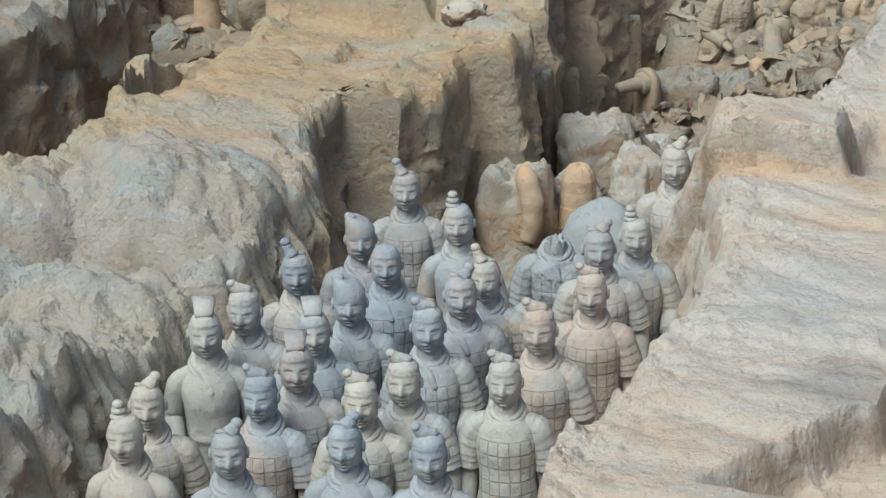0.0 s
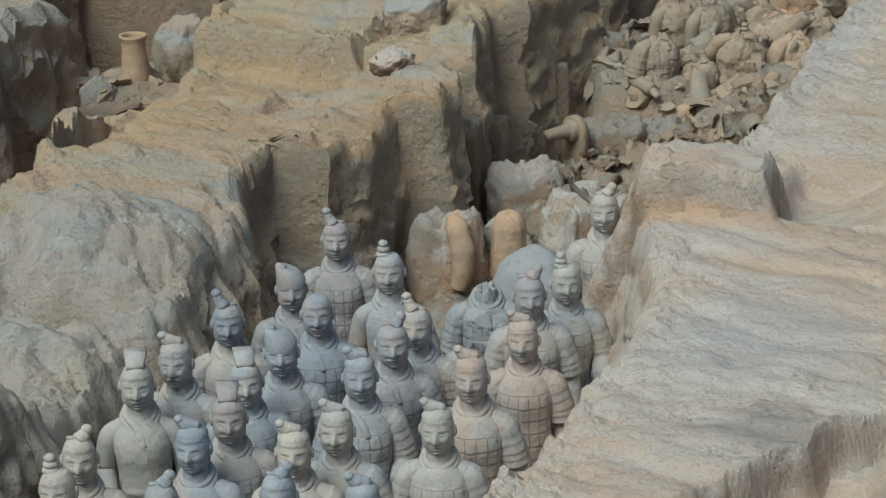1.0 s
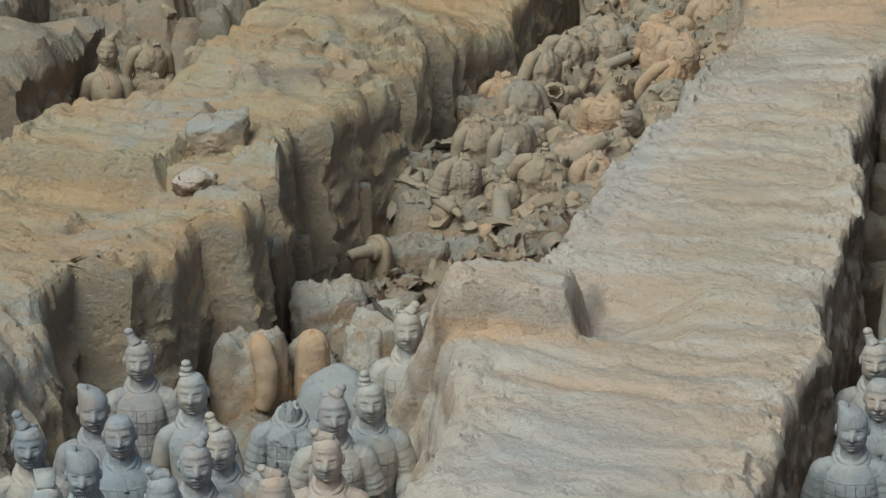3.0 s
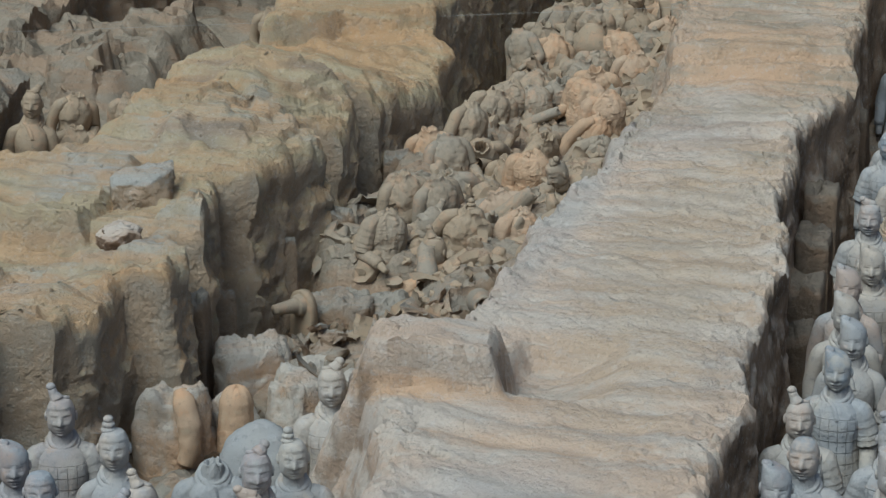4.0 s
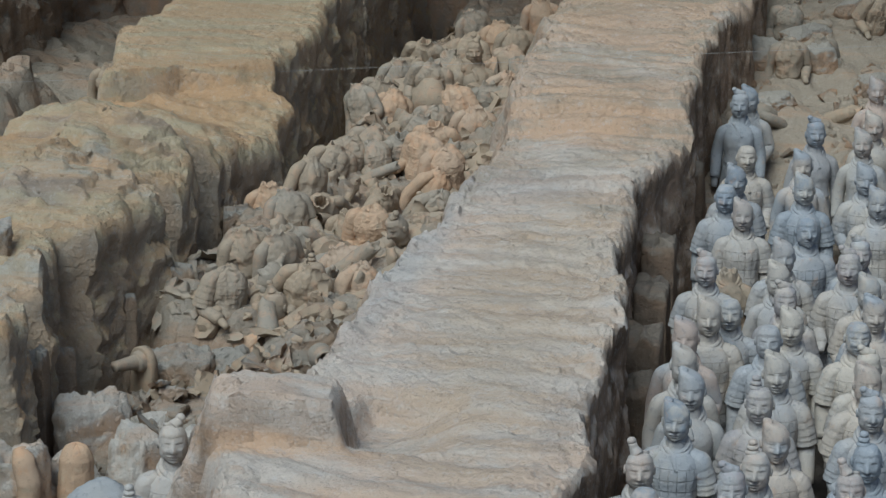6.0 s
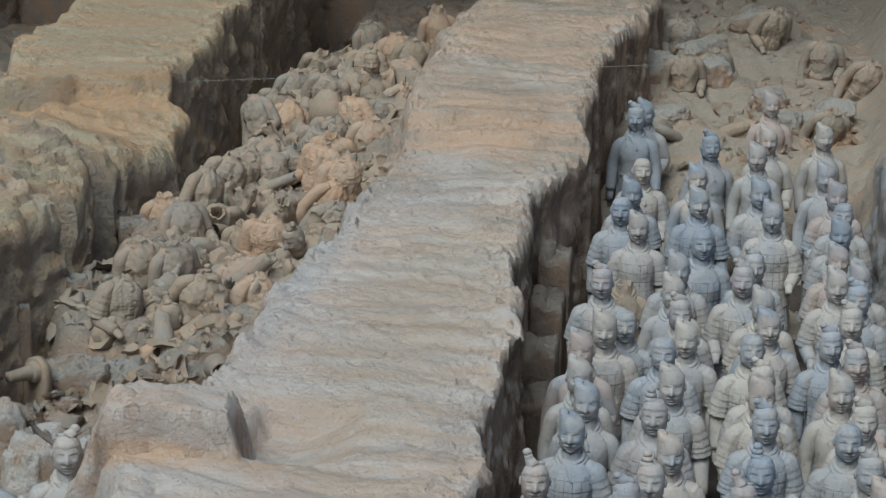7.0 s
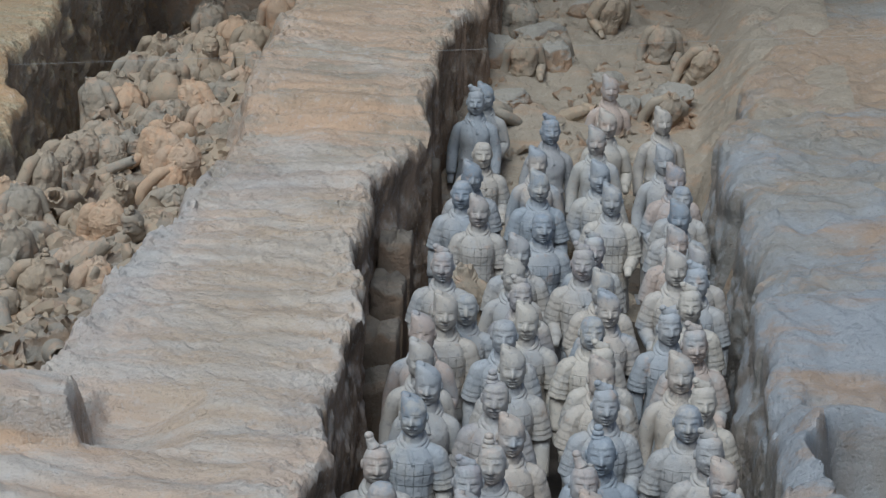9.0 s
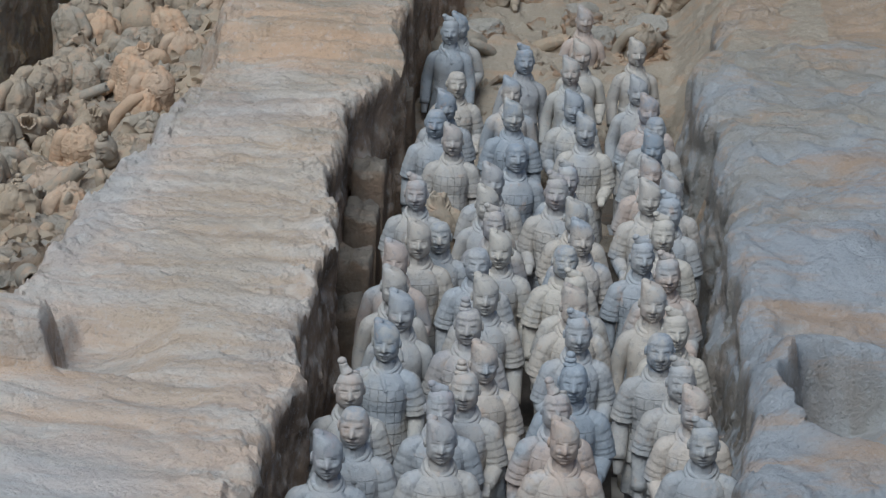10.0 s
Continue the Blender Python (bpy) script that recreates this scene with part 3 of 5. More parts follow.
def bank(name, x0, x1, y0, y1, z0, z1, label):
    bm = bmesh.new()
    bmesh.ops.create_cube(bm, size=1, matrix=Matrix.Translation(((x0 + x1) / 2, (y0 + y1) / 2, (z0 + z1) / 2)) @ Matrix.Diagonal((x1 - x0, y1 - y0, z1 - z0, 1)))
    bmesh.ops.bevel(bm, geom=bm.edges[:], offset=0.15, segments=2, affect="EDGES")
    me = bpy.data.meshes.new(name)
    bm.to_mesh(me)
    bm.free()
    me.materials.append(EARTH_SLOPE)
    return tagged(new(name, me), label, "earth bank", kind="structure")


bank("wall_back", -40, 40, 42, 48, 0, 5.5, "cut earth bank at the end of the pit")
bank("wall_gallery", -40, 40, -30, 1.0 - 3.0, 0, 7.0, "raised earth bank below the gallery")

# unseen slab added overhead to dim the unexcavated end; the side towards the gallery is open to the light
bm = bmesh.new()
bmesh.ops.create_cube(bm, size=1, matrix=Matrix.Translation((0, 43.5, 14.5)) @ Matrix.Diagonal((110, 25, 0.4, 1)))
me = bpy.data.meshes.new("ceiling")
bm.to_mesh(me)
bm.free()
me.materials.append(SHADE_SLAB_GREY)
tagged(new("ceiling", me), "unseen dull grey slab that shades the pit's far end", "ceiling", kind="structure")


# ---- statues ----
class Shape:
    """Collects lofted pieces of one mesh."""

    def __init__(self):
        self.verts, self.quads, self.count, self.plated = [], [], 0, []

    def loft(self, rings, plated=False):
        """rings: array rows x segments x 3, closed round each row; plated: of armour plates."""
        rows, cols, _ = rings.shape
        self.plated.append(np.full((rows - 1) * cols, int(plated), np.int32))
        self.quads.append(grid_faces(rows, cols, True, self.count))
        self.verts.append(rings.reshape(-1, 3))
        self.count += rows * cols

    def blob(self, centre, radii, segments=12, rows=9, bend=None):
        a = np.linspace(0, 2 * np.pi, segments, endpoint=False)[None, :]
        b = np.linspace(-0.499 * np.pi, 0.499 * np.pi, rows)[:, None]
        p = np.stack([np.cos(b) * np.cos(a), np.cos(b) * np.sin(a), np.sin(b) + 0 * a], -1) * radii
        if bend is not None:
            p = bend(p)
        self.loft(p + np.array(centre))

    def tube(self, points, radii, segments=14, rows=14, squash=1.0, plated=False):
        pts, rad = np.array(points, float), np.array(radii, float)
        t, s = np.linspace(0, 1, len(pts)), np.linspace(0, 1, rows)
        line = np.stack([np.interp(s, t, pts[:, k]) for k in range(3)], -1)
        for _ in range(2):
            line[1:-1] = (line[:-2] + 2 * line[1:-1] + line[2:]) / 4
        r = np.interp(s, t, rad)
        way = np.gradient(line, axis=0)
        way /= np.linalg.norm(way, axis=1, keepdims=True)
        side = np.cross(way, (0.05, 1.0, 0.1))
        side /= np.linalg.norm(side, axis=1, keepdims=True)
        up = np.cross(side, way)
        a = np.linspace(0, 2 * np.pi, segments, endpoint=False)
        ring = line[:, None] + r[:, None, None] * (np.cos(a)[None, :, None] * side[:, None] + squash * np.sin(a)[None, :, None] * up[:, None])
        caps = [line[:1, None] + 0 * ring[:1], ring, line[-1:, None] + 0 * ring[-1:]]
        self.loft(np.concatenate(caps), plated)

    def mesh(self, name, material, second=None):
        me = mesh_of(name, np.concatenate(self.verts), np.concatenate(self.quads), material)
        if second:
            me.materials.append(second)
            kinds = np.concatenate(self.plated)
            if len(kinds) == len(me.polygons):
                me.polygons.foreach_set("material_index", kinds)
        return me


BODY = along([(0.50, 0.242), (0.62, 0.232), (0.80, 0.208), (0.98, 0.178), (1.08, 0.174), (1.22, 0.192), (1.32, 0.198), (1.385, 0.186), (1.43, 0.155), (1.465, 0.118), (1.50, 0.088), (1.60, 0.074)])
DEEP = along([(0.50, 0.210), (0.62, 0.205), (0.80, 0.180), (0.98, 0.155), (1.08, 0.150), (1.22, 0.158), (1.34, 0.148), (1.41, 0.132), (1.45, 0.114), (1.478, 0.098), (1.50, 0.086), (1.60, 0.078)])


def add_head(s, x, y, z, hair, seed):
    """A head that faces -y: brow, nose and chin, ears, tied-up hair."""
    k = 1.11
    mark = len(s.verts)

    def face(p):
        n = p / np.array((0.096, 0.112, 0.144))
        front = ease(-n[..., 1], 0.1, 0.6)
        up, wide = n[..., 2], np.abs(n[..., 0])
        out = p.copy()
        out[..., 0] *= 1 + 0.15 * np.exp(-((up + 0.62) / 0.26) ** 2)
        out[..., 1] *= 1 - 0.06 * ease(-n[..., 1], 0.6, 1.0)
        nose = front * np.exp(-(wide / 0.20) ** 2) * ease(up, -0.30, -0.22) * (1 - ease(up, -0.18, 0.26)) * 0.040
        nose = nose + front * np.exp(-(wide / 0.13) ** 2) * 0.016 * np.exp(-((up - 0.06) / 0.2) ** 2)
        sockets = front * np.exp(-((wide - 0.42) / 0.26) ** 2 - ((up - 0.10) / 0.12) ** 2) * 0.016
        lids = front * np.exp(-((wide - 0.42) / 0.17) ** 2 - ((up - 0.075) / 0.045) ** 2) * 0.017
        brow = front * np.exp(-((wide - 0.40) / 0.30) ** 2 - ((up - 0.25) / 0.07) ** 2) * 0.005
        moustache = front * np.exp(-((wide - 0.18) / 0.20) ** 2 - ((up + 0.40 + 0.12 * wide) / 0.04) ** 2) * (0.010 if seed % 2 else 0.004)
        lips = front * np.exp(-(wide / 0.25) ** 2) * (np.exp(-((up + 0.47) / 0.05) ** 2) - 1.2 * np.exp(-((up + 0.535) / 0.03) ** 2) + 0.9 * np.exp(-((up + 0.60) / 0.045) ** 2) - 0.7 * np.exp(-((up + 0.69) / 0.05) ** 2)) * 0.009
        cheek = front * np.exp(-((wide - 0.55) / 0.22) ** 2 - ((up + 0.16) / 0.17) ** 2) * 0.010
        chin = front * np.exp(-(wide / 0.34) ** 2 - ((up + 0.82) / 0.13) ** 2) * 0.018
        out[..., 1] -= nose - sockets + lids + brow + lips + chin + cheek + moustache
        line = 0.50 + 0.0 * up - 0.75 * ease(n[..., 1], -0.55, 0.2)
        cap = ease(up - line, -0.03, 0.05)
        strands = 0.010 * np.sin(np.arctan2(n[..., 1], n[..., 0] + 1e-6) * 22) * ease(up, 0.3, 0.6) * (1 - ease(up, 0.85, 1.0))
        out *= (1 + (0.07 + strands) * cap)[..., None]
        out[..., 2] -= 0.018 * ease(up, 0.75, 1.0)
        return out

    s.blob((x, y, z), (0.096, 0.112, 0.144), 48, 60, face)
    for side in (-1, 1):
        s.blob((x + side * 0.101, y + 0.012, z + 0.0), (0.014, 0.024, 0.038), 8, 7)
    if hair == "knot_right":
        s.tube([(x - 0.02, y, z + 0.12), (x - 0.045, y + 0.01, z + 0.165), (x - 0.055, y + 0.01, z + 0.20)], (0.050, 0.034, 0.030), 12, 7)
        s.blob((x - 0.06, y + 0.01, z + 0.215), (0.034, 0.032, 0.028), 12, 7)
        s.tube([(x + 0.06, y + 0.02, z + 0.125), (x - 0.05, y - 0.02, z + 0.150)], (0.016, 0.016), 8, 5)
    elif hair == "knot_left":
        s.tube([(x + 0.01, y, z + 0.12), (x + 0.05, y + 0.02, z + 0.16)], (0.052, 0.036), 12, 6)
        s.blob((x + 0.055, y + 0.02, z + 0.175), (0.036, 0.034, 0.034), 12, 7)
        s.tube([(x - 0.06, y + 0.02, z + 0.13), (x + 0.06, y - 0.02, z + 0.145)], (0.014, 0.014), 8, 5)
    elif hair == "knot_tall":
        for n, (w, h) in enumerate(((0.052, 0.130), (0.044, 0.165), (0.034, 0.200))):
            s.blob((x - 0.030, y + 0.01, z + h), (w, w, 0.026), 12, 7)
    elif hair == "folded":
        s.blob((x, y + 0.008, z + 0.088), (0.092, 0.102, 0.062), 20, 10)
        s.tube([(x + 0.045, y + 0.01, z + 0.135), (x - 0.03, y, z + 0.146), (x - 0.062, y - 0.005, z + 0.180)], (0.034, 0.046, 0.032), 12, 9, 0.85)
        s.blob((x - 0.066, y - 0.008, z + 0.188), (0.032, 0.030, 0.026), 12, 8)
    elif hair == "slant":
        # a cap of bound hair, cut flat and higher at one side
        a = np.linspace(0, 2 * np.pi, 20, endpoint=False)
        c, q = np.cos(a), np.sin(a)
        rows = []
        for up, rx, ry in ((0.05, 0.098, 0.114), (0.085, 0.098, 0.110), (0.12, 0.090, 0.098), (0.145, 0.082, 0.086), (0.152, 0.060, 0.064), (0.150, 0.002, 0.002)):
            lift = up + (0.36 * -rx * c + 0.008) * ease(up, 0.08, 0.14)
            rows.append(np.stack([x - 0.012 * ease(up, 0.08, 0.15) + rx * c, y + 0.006 + ry * q, z + lift], -1))
        s.loft(np.stack(rows))
        s.tube([(x - 0.050, y + 0.0, z + 0.155), (x - 0.074, y - 0.006, z + 0.176), (x - 0.088, y - 0.012, z + 0.186)], (0.036, 0.030, 0.020), 12, 8)
    elif hair == "plate":
        a = np.array([[-0.050, -0.045], [0.050, -0.045], [0.068, 0.075], [-0.068, 0.075]])
        low = np.concatenate([a, 0.118 + 0.065 * (a[:, 1:] + 0.045) / 0.12], 1)
        high = low + (0, 0, 0.030)
        mid0, mid1 = low.mean(0, keepdims=True).repeat(4, 0), high.mean(0, keepdims=True).repeat(4, 0)
        s.loft(np.stack([mid0, low, high, mid1]) + np.array((x, y, z)))
        s.blob((x, y + 0.035, z + 0.10), (0.062, 0.055, 0.065), 12, 8)
    for n in range(mark, len(s.verts)):
        s.verts[n] = (s.verts[n] - (x, y, z)) * k + (x, y, z)


def statue_shape(armour, hair, seed, low=0.50, high=1.60, arms=2, head=True):
    """One standing clay soldier as a single shape; low and high cut it where it is broken."""
    rng = np.random.RandomState(seed)
    s = Shape()
    rows, cols = (132, 112) if armour else (72, 64)
    a = np.linspace(0, 2 * np.pi, cols, endpoint=False)[None, :]
    z = np.linspace(low, high, rows)[:, None]
    rx, ry = BODY(z), DEEP(z)
    chest = 0.022 * np.exp(-((z - 1.28) / 0.12) ** 2) * ease(-np.sin(a), 0.1, 1.0)
    belly = 0.020 * np.exp(-((z - 1.02) / 0.12) ** 2) * ease(-np.sin(a), 0.2, 1.0)
    folds = 0.010 * np.sin(a * 9 + seed) * (1 - ease(z, 0.70, 0.95)) + (0.006 if head else 0.020) * (1 - 0.8 * ease(z, 1.42, 1.48)) * fractal(np.cos(a) * 2, np.sin(a) * 2, z * 5, 5, seed, 0.6) + (0 if head else 0.012) * facets(a * 0.2, z, 0.12, seed)
    grow = chest + belly + folds
    if armour:
        hem = 0.72 + 0.05 * ease(np.abs(np.cos(a)), 0.5, 1.0)
        on = ease(z, hem - 0.006, hem + 0.006) * (1 - ease(z, 1.455, 1.47))
        course = z / 0.096 + 0.03 * fractal(np.cos(a) * 1.5, np.sin(a) * 1.5, 0, 2, seed + 3)
        column = (np.arctan2(np.cos(a), np.sin(a)) * 16 / (2 * np.pi) + 20.5) % 1
        seam = ease(np.abs(column - 0.5), 0.41, 0.48)
        knot = np.exp(-((column - 0.5) / 0.10) ** 2 - ((course % 1 - 0.75) / 0.10) ** 2)
        plate = 1 - ease(z, 1.33, 1.36)
        grow = grow + on * (0.014 + plate * (0.004 * (1 - course % 1) - 0.006 * seam * ease(z, 0.9, 0.92) + 0.004 * knot))
    else:
        lap = a - (1.5 * np.pi + 0.55 * (1.5 - z) / 0.5 - 0.25)
        grow = grow + 0.014 * ease(lap, -0.02, 0.04) * (1 - ease(lap, 0.5, 2.2)) * ease(z, 0.6, 0.7)
        belt = np.exp(-((z - 1.00) / 0.022) ** 4)
        grow = grow + 0.010 * belt
    X, Y = (rx + grow) * np.cos(a), (ry + grow) * np.sin(a)
    rings = np.stack([X, Y, z + 0 * a], -1)
    parts = [rings[:1] * (0.05, 0.05, 1), rings]
    if not head:
        edge = 0.025 * fractal(np.cos(a) * 2, np.sin(a) * 2, 0, 3, seed + 7)
        rings[-6:, :, 2] += edge * np.linspace(0.2, 1, 6)[:, None]
        inner = rings[-1:] * ((0.78, 0.78, 1) if high > 1.5 else (0.42, 0.42, 1.0)) + (0, 0, 0 if high > 1.5 else 0.03)
        parts += [inner, inner * (0.9, 0.9, 1) - (0, 0, 0.16), inner * (0.02, 0.02, 1) - (0, 0, 0.17)]
    body = np.concatenate(parts)
    s.loft(body)
    if armour:
        tall = (body[:-1, :, 2] > 0.73) & (body[:-1, :, 2] < 1.345)
        s.plated[-1] = tall.astype(np.int32).ravel()
    if low <= 0.5:
        for side in (-1, 1):
            s.tube([(side * 0.11, 0.0, 0.60), (side * 0.115, 0.0, 0.30), (side * 0.12, -0.01, 0.07)], (0.105, 0.085, 0.075), 12, 8)
            s.blob((side * 0.125, -0.06, 0.07), (0.055, 0.125, 0.045), 10, 7)
        a4 = np.linspace(0, 2 * np.pi, 4, endpoint=False) + np.pi / 4
        sq = np.stack([0.34 * np.cos(a4), 0.30 * np.sin(a4), 0 * a4], -1)
        s.loft(np.stack([sq * 0.01, sq, sq + (0, 0, 0.045), sq * 0.01 + (0, 0, 0.045)]))
    # arms: sleeve, forearm, hand
    for side in (-1, 1)[:arms]:
        fwd = rng.uniform(0.0, 0.16)
        bent = rng.uniform(0, 1) < 0.45
        elbow = (side * 0.272, 0.03, 1.09)
        wrist = (side * 0.215, -0.20 - fwd * 0.4, 1.02) if bent else (side * 0.280, -0.05 - fwd * 0.5, 0.80)
        s.tube([(side * 0.105, 0, 1.435), (side * 0.205, 0, 1.362), elbow, wrist], (0.054, 0.078, 0.076, 0.062), 18, 22)
        if armour:
            # shoulder guard of plates, flaring to its hem
            first = len(s.verts)
            s.tube([(side * 0.118, 0, 1.440), (side * 0.206, 0, 1.376), (side * 0.246, 0.012, 1.22), (side * 0.262, 0.02, 1.11)], (0.056, 0.086, 0.095, 0.102), 36, 46, 1.05)
            guard = s.verts[first].reshape(48, 36, 3)
            axis = guard[1:-1].mean(1, keepdims=True)
            run, turn = (np.arange(46) / 6.5)[:, None], (np.arange(36) / 4.5)[None, :]
            relief = 1 + 0.055 * (run % 1) - 0.06 * ease(np.abs(turn % 1 - 0.5), 0.28, 0.48)
            guard[1:-1] = axis + (guard[1:-1] - axis) * relief[..., None]
            s.verts[first] = guard.reshape(-1, 3)
        end = np.array(wrist)
        way = np.array((0, -0.5, -0.2)) if bent else np.array((0, -0.25, -1))
        way = way / np.linalg.norm(way)
        s.tube([end, end + way * 0.05, end + way * 0.12], (0.046, 0.042, 0.034), 12, 7, 0.8)
    # rolled scarf
    if high > 1.58:
        t = np.linspace(0, 2 * np.pi, 30, endpoint=False)[:, None]
        u = np.linspace(0, 2 * np.pi, 10, endpoint=False)[None, :]
        for lift, big, thick in ((-0.030, 0.104, 0.027), (0.004, 0.090, 0.024)):
            R = big + thick * np.cos(u) + 0 * t
            ring = np.stack([R * np.cos(t) * 1.05, R * np.sin(t) + 0.005, 1.515 + lift + 0.85 * thick * np.sin(u) + 0.055 * np.sin(t)], -1)
            s.loft(np.concatenate([ring, ring[:1]]))
        if seed % 2:
            s.tube([(-0.07, -0.07, 1.49), (0.0, -0.140, 1.42), (0.030, -0.172, 1.33)], (0.024, 0.028, 0.022), 10, 9, 0.6)
    if head:
        s.tube([(0, 0, 1.48), (0, -0.005, 1.62)], (0.074, 0.070), 16, 5)
        add_head(s, 0.0, -0.024, 1.706, hair, seed)
    return s


HAIRS = ("knot_right", "folded", "knot_left", "knot_tall", "plate", "none", "slant")
HAIR_WORDS = {"knot_right": "side topknot", "folded": "folded flat hair", "knot_left": "round topknot", "knot_tall": "coiled topknot", "plate": "flat plate cap", "none": "smooth cap", "slant": "slanted flat cap"}
models = {}


def soldier(armour, hair, seed=0):
    key = (armour, hair, seed)
    if key not in models:
        models[key] = statue_shape(armour, hair, seed + 3 * HAIRS.index(hair) + 31 * armour).mesh("soldier_statue", CLAY, CLAY_PLATES)
    return models[key]


def place_statue(me, x, y, z, turn, size, label, group, lean=(0, 0)):
    ob = new("soldier_statue", me)
    ob.matrix_basis = pose(x, y, z, lean[0], lean[1], turn) @ Matrix.Scale(size, 4)
    return tagged(ob, label, "statue", group)


def stand(files, group, turn0, seed):
    """Files of soldiers: rows of (x, y, code); code: hair's first index, and whether armoured."""
    rng = random.Random(seed)
    for n, (x, y, hair, armour) in enumerate(files):
        if hair == 5 and rng.random() < 0.75 or hair == 1 and rng.random() < 0.35:
            hair = 6
        armour = armour or (group == "soldiers standing in files" and y < 28.5 and rng.random() < 0.75)
        word = HAIR_WORDS[HAIRS[hair]]
        label = f"grey-tan clay soldier in {'plated armour' if armour else 'a plain robe'} with {word}"
        place_statue(soldier(bool(armour), HAIRS[hair], rng.randrange(2)), x, y, FLOOR_Z, turn0 + rng.uniform(-9, 9), rng.uniform(1.0, 1.05), label, group)


# the passage of complete files, each from back to front
FILE_A = [(-1.38, 31.75, 1, 0), (-1.28, 32.2, 5, 0), (-1.16, 28.91, 5, 1), (-1.22, 27.77, 5, 0), (-1.28, 26.83, 5, 0), (-1.07, 26.37, 5, 1), (-1.32, 24.15, 1, 0), (-1.18, 22.31, 5, 0),
          (-1.01, 22.72, 5, 0), (-1.35, 21.74, 1, 0), (-1.31, 20.99, 1, 0), (-1.2, 20.3, 5, 0), (-1.27, 19.62, 5, 1), (-1.47, 18.42, 0, 1), (-1.35, 17.51, 5, 1), (-1.5, 16.97, 1, 0)]
FILE_B = [(-0.39, 30.17, 1, 0), (-0.5, 28.64, 5, 0), (-0.45, 27.41, 5, 1), (-0.37, 25.57, 5, 0), (-0.58, 24.62, 1, 1), (-0.6, 23.88, 5, 0), (-0.51, 23.2, 1, 0), (-0.42, 22.37, 5, 1),
          (-0.61, 21.8, 5, 0), (-0.5, 20.82, 5, 1), (-0.61, 20.03, 3, 0), (-0.45, 19.2, 5, 1), (-0.57, 18.51, 3, 1), (-0.74, 18.1, 1, 1), (-0.7, 17.39, 1, 1)]
FILE_C = [(0.35, 33.11, 5, 0), (0.31, 30.66, 5, 0), (0.19, 30.0, 5, 0), (0.23, 27.97, 5, 1), (0.37, 26.95, 5, 1), (0.18, 25.01, 1, 1), (0.08, 24.23, 1, 1), (0.28, 23.56, 1, 0),
          (0.33, 22.8, 5, 1), (0.18, 22.04, 5, 0), (0.28, 21.29, 1, 1), (0.27, 20.65, 5, 1), (0.31, 20.05, 1, 0), (0.28, 18.79, 3, 1), (0.15, 18.25, 0, 1), (0.22, 17.54, 5, 1)]
FILE_D = [(1.01, 31.17, 1, 0), (0.99, 28.99, 5, 0), (1.09, 28.03, 5, 1), (1.15, 27.38, 5, 1), (1.1, 26.37, 5, 0), (1.04, 25.3, 5, 1), (1.24, 24.69, 5, 0), (1.01, 24.22, 1, 1),
          (1.2, 23.85, 1, 0), (1.11, 23.05, 1, 1), (0.9, 22.45, 1, 0), (1.11, 21.79, 1, 1), (0.96, 20.86, 5, 0), (1.14, 20.35, 1, 1), (0.99, 19.67, 5, 1), (1.14, 19.01, 1, 1),
          (1.23, 18.44, 5, 0), (1.27, 17.72, 1, 1)]
for n, rows in enumerate((FILE_A, FILE_B, FILE_C, FILE_D)):
    stand(rows, "soldiers standing in files", 4, 40 + n)
# the smaller company in front of the heap
COMPANY_BACK = [(-7.22, 15.4, 0, 1), (-7.05, 16.2, 1, 1), (-6.65, 15.72, 5, 1), (-7.09, 17.25, 0, 1), (-6.39, 16.55, 3, 0), (-5.87, 15.71, 0, 1), (-5.06, 15.66, 1, 1), (-5.22, 16.34, 2, 1),
                (-5.09, 16.84, 3, 1), (-5.17, 18.22, 2, 1), (-5.9, 15.27, 2, 1), (-5.16, 14.81, 1, 1), (-6.6, 14.92, 5, 1), (-7.25, 14.58, 1, 1)]
COMPANY_FRONT = [(-7.14, 12.57, 3, 0), (-7.26, 13.09, 2, 1), (-6.47, 12.64, 2, 0), (-7.35, 14.15, 4, 0), (-6.6, 13.42, 1, 1), (-5.81, 12.95, 2, 0), (-5.93, 13.5, 1, 1), (-6.52, 13.81, 4, 1),
                 (-6.67, 14.44, 4, 1), (-5.25, 12.95, 1, 0), (-5.79, 13.9, 1, 1), (-5.93, 14.7, 1, 1), (-5.16, 14.1, 1, 1)]
stand(COMPANY_BACK, "soldiers before the heap", 16, 51)
stand(COMPANY_FRONT, "soldiers before the heap", 16, 52)


# ---- broken statues, shards and stones ----
def broken(armour, low, high, seed, arms=2):
    key = ("broken", armour, low, high, seed, arms)
    if key not in models:
        models[key] = statue_shape(armour, "none", seed, low, high, arms, head=False).mesh("broken_statue", CLAY_WARM, CLAY_WARM_PLATES if armour and low > 0.8 else CLAY_WARM)
    return models[key]


def put_broken(x, y, z, tilt, roll, turn, variant, size, label, group):
    """A headless or halved body that leans or lies in the heap."""
    armour, low, high, arms = ((True, 0.50, 1.60, 2), (True, 0.72, 1.53, 2), (False, 0.50, 1.60, 2), (True, 0.80, 1.49, 1), (False, 0.75, 1.53, 2))[variant]
    me = broken(armour, low, high, 60 + variant, arms)
    ob = new("broken_statue", me)
    ob.matrix_basis = pose(x, y, z, tilt, roll, turn) @ Matrix.Scale(size, 4) @ Matrix.Translation((0, 0, -low))
    return tagged(ob, label, "broken statue", group)


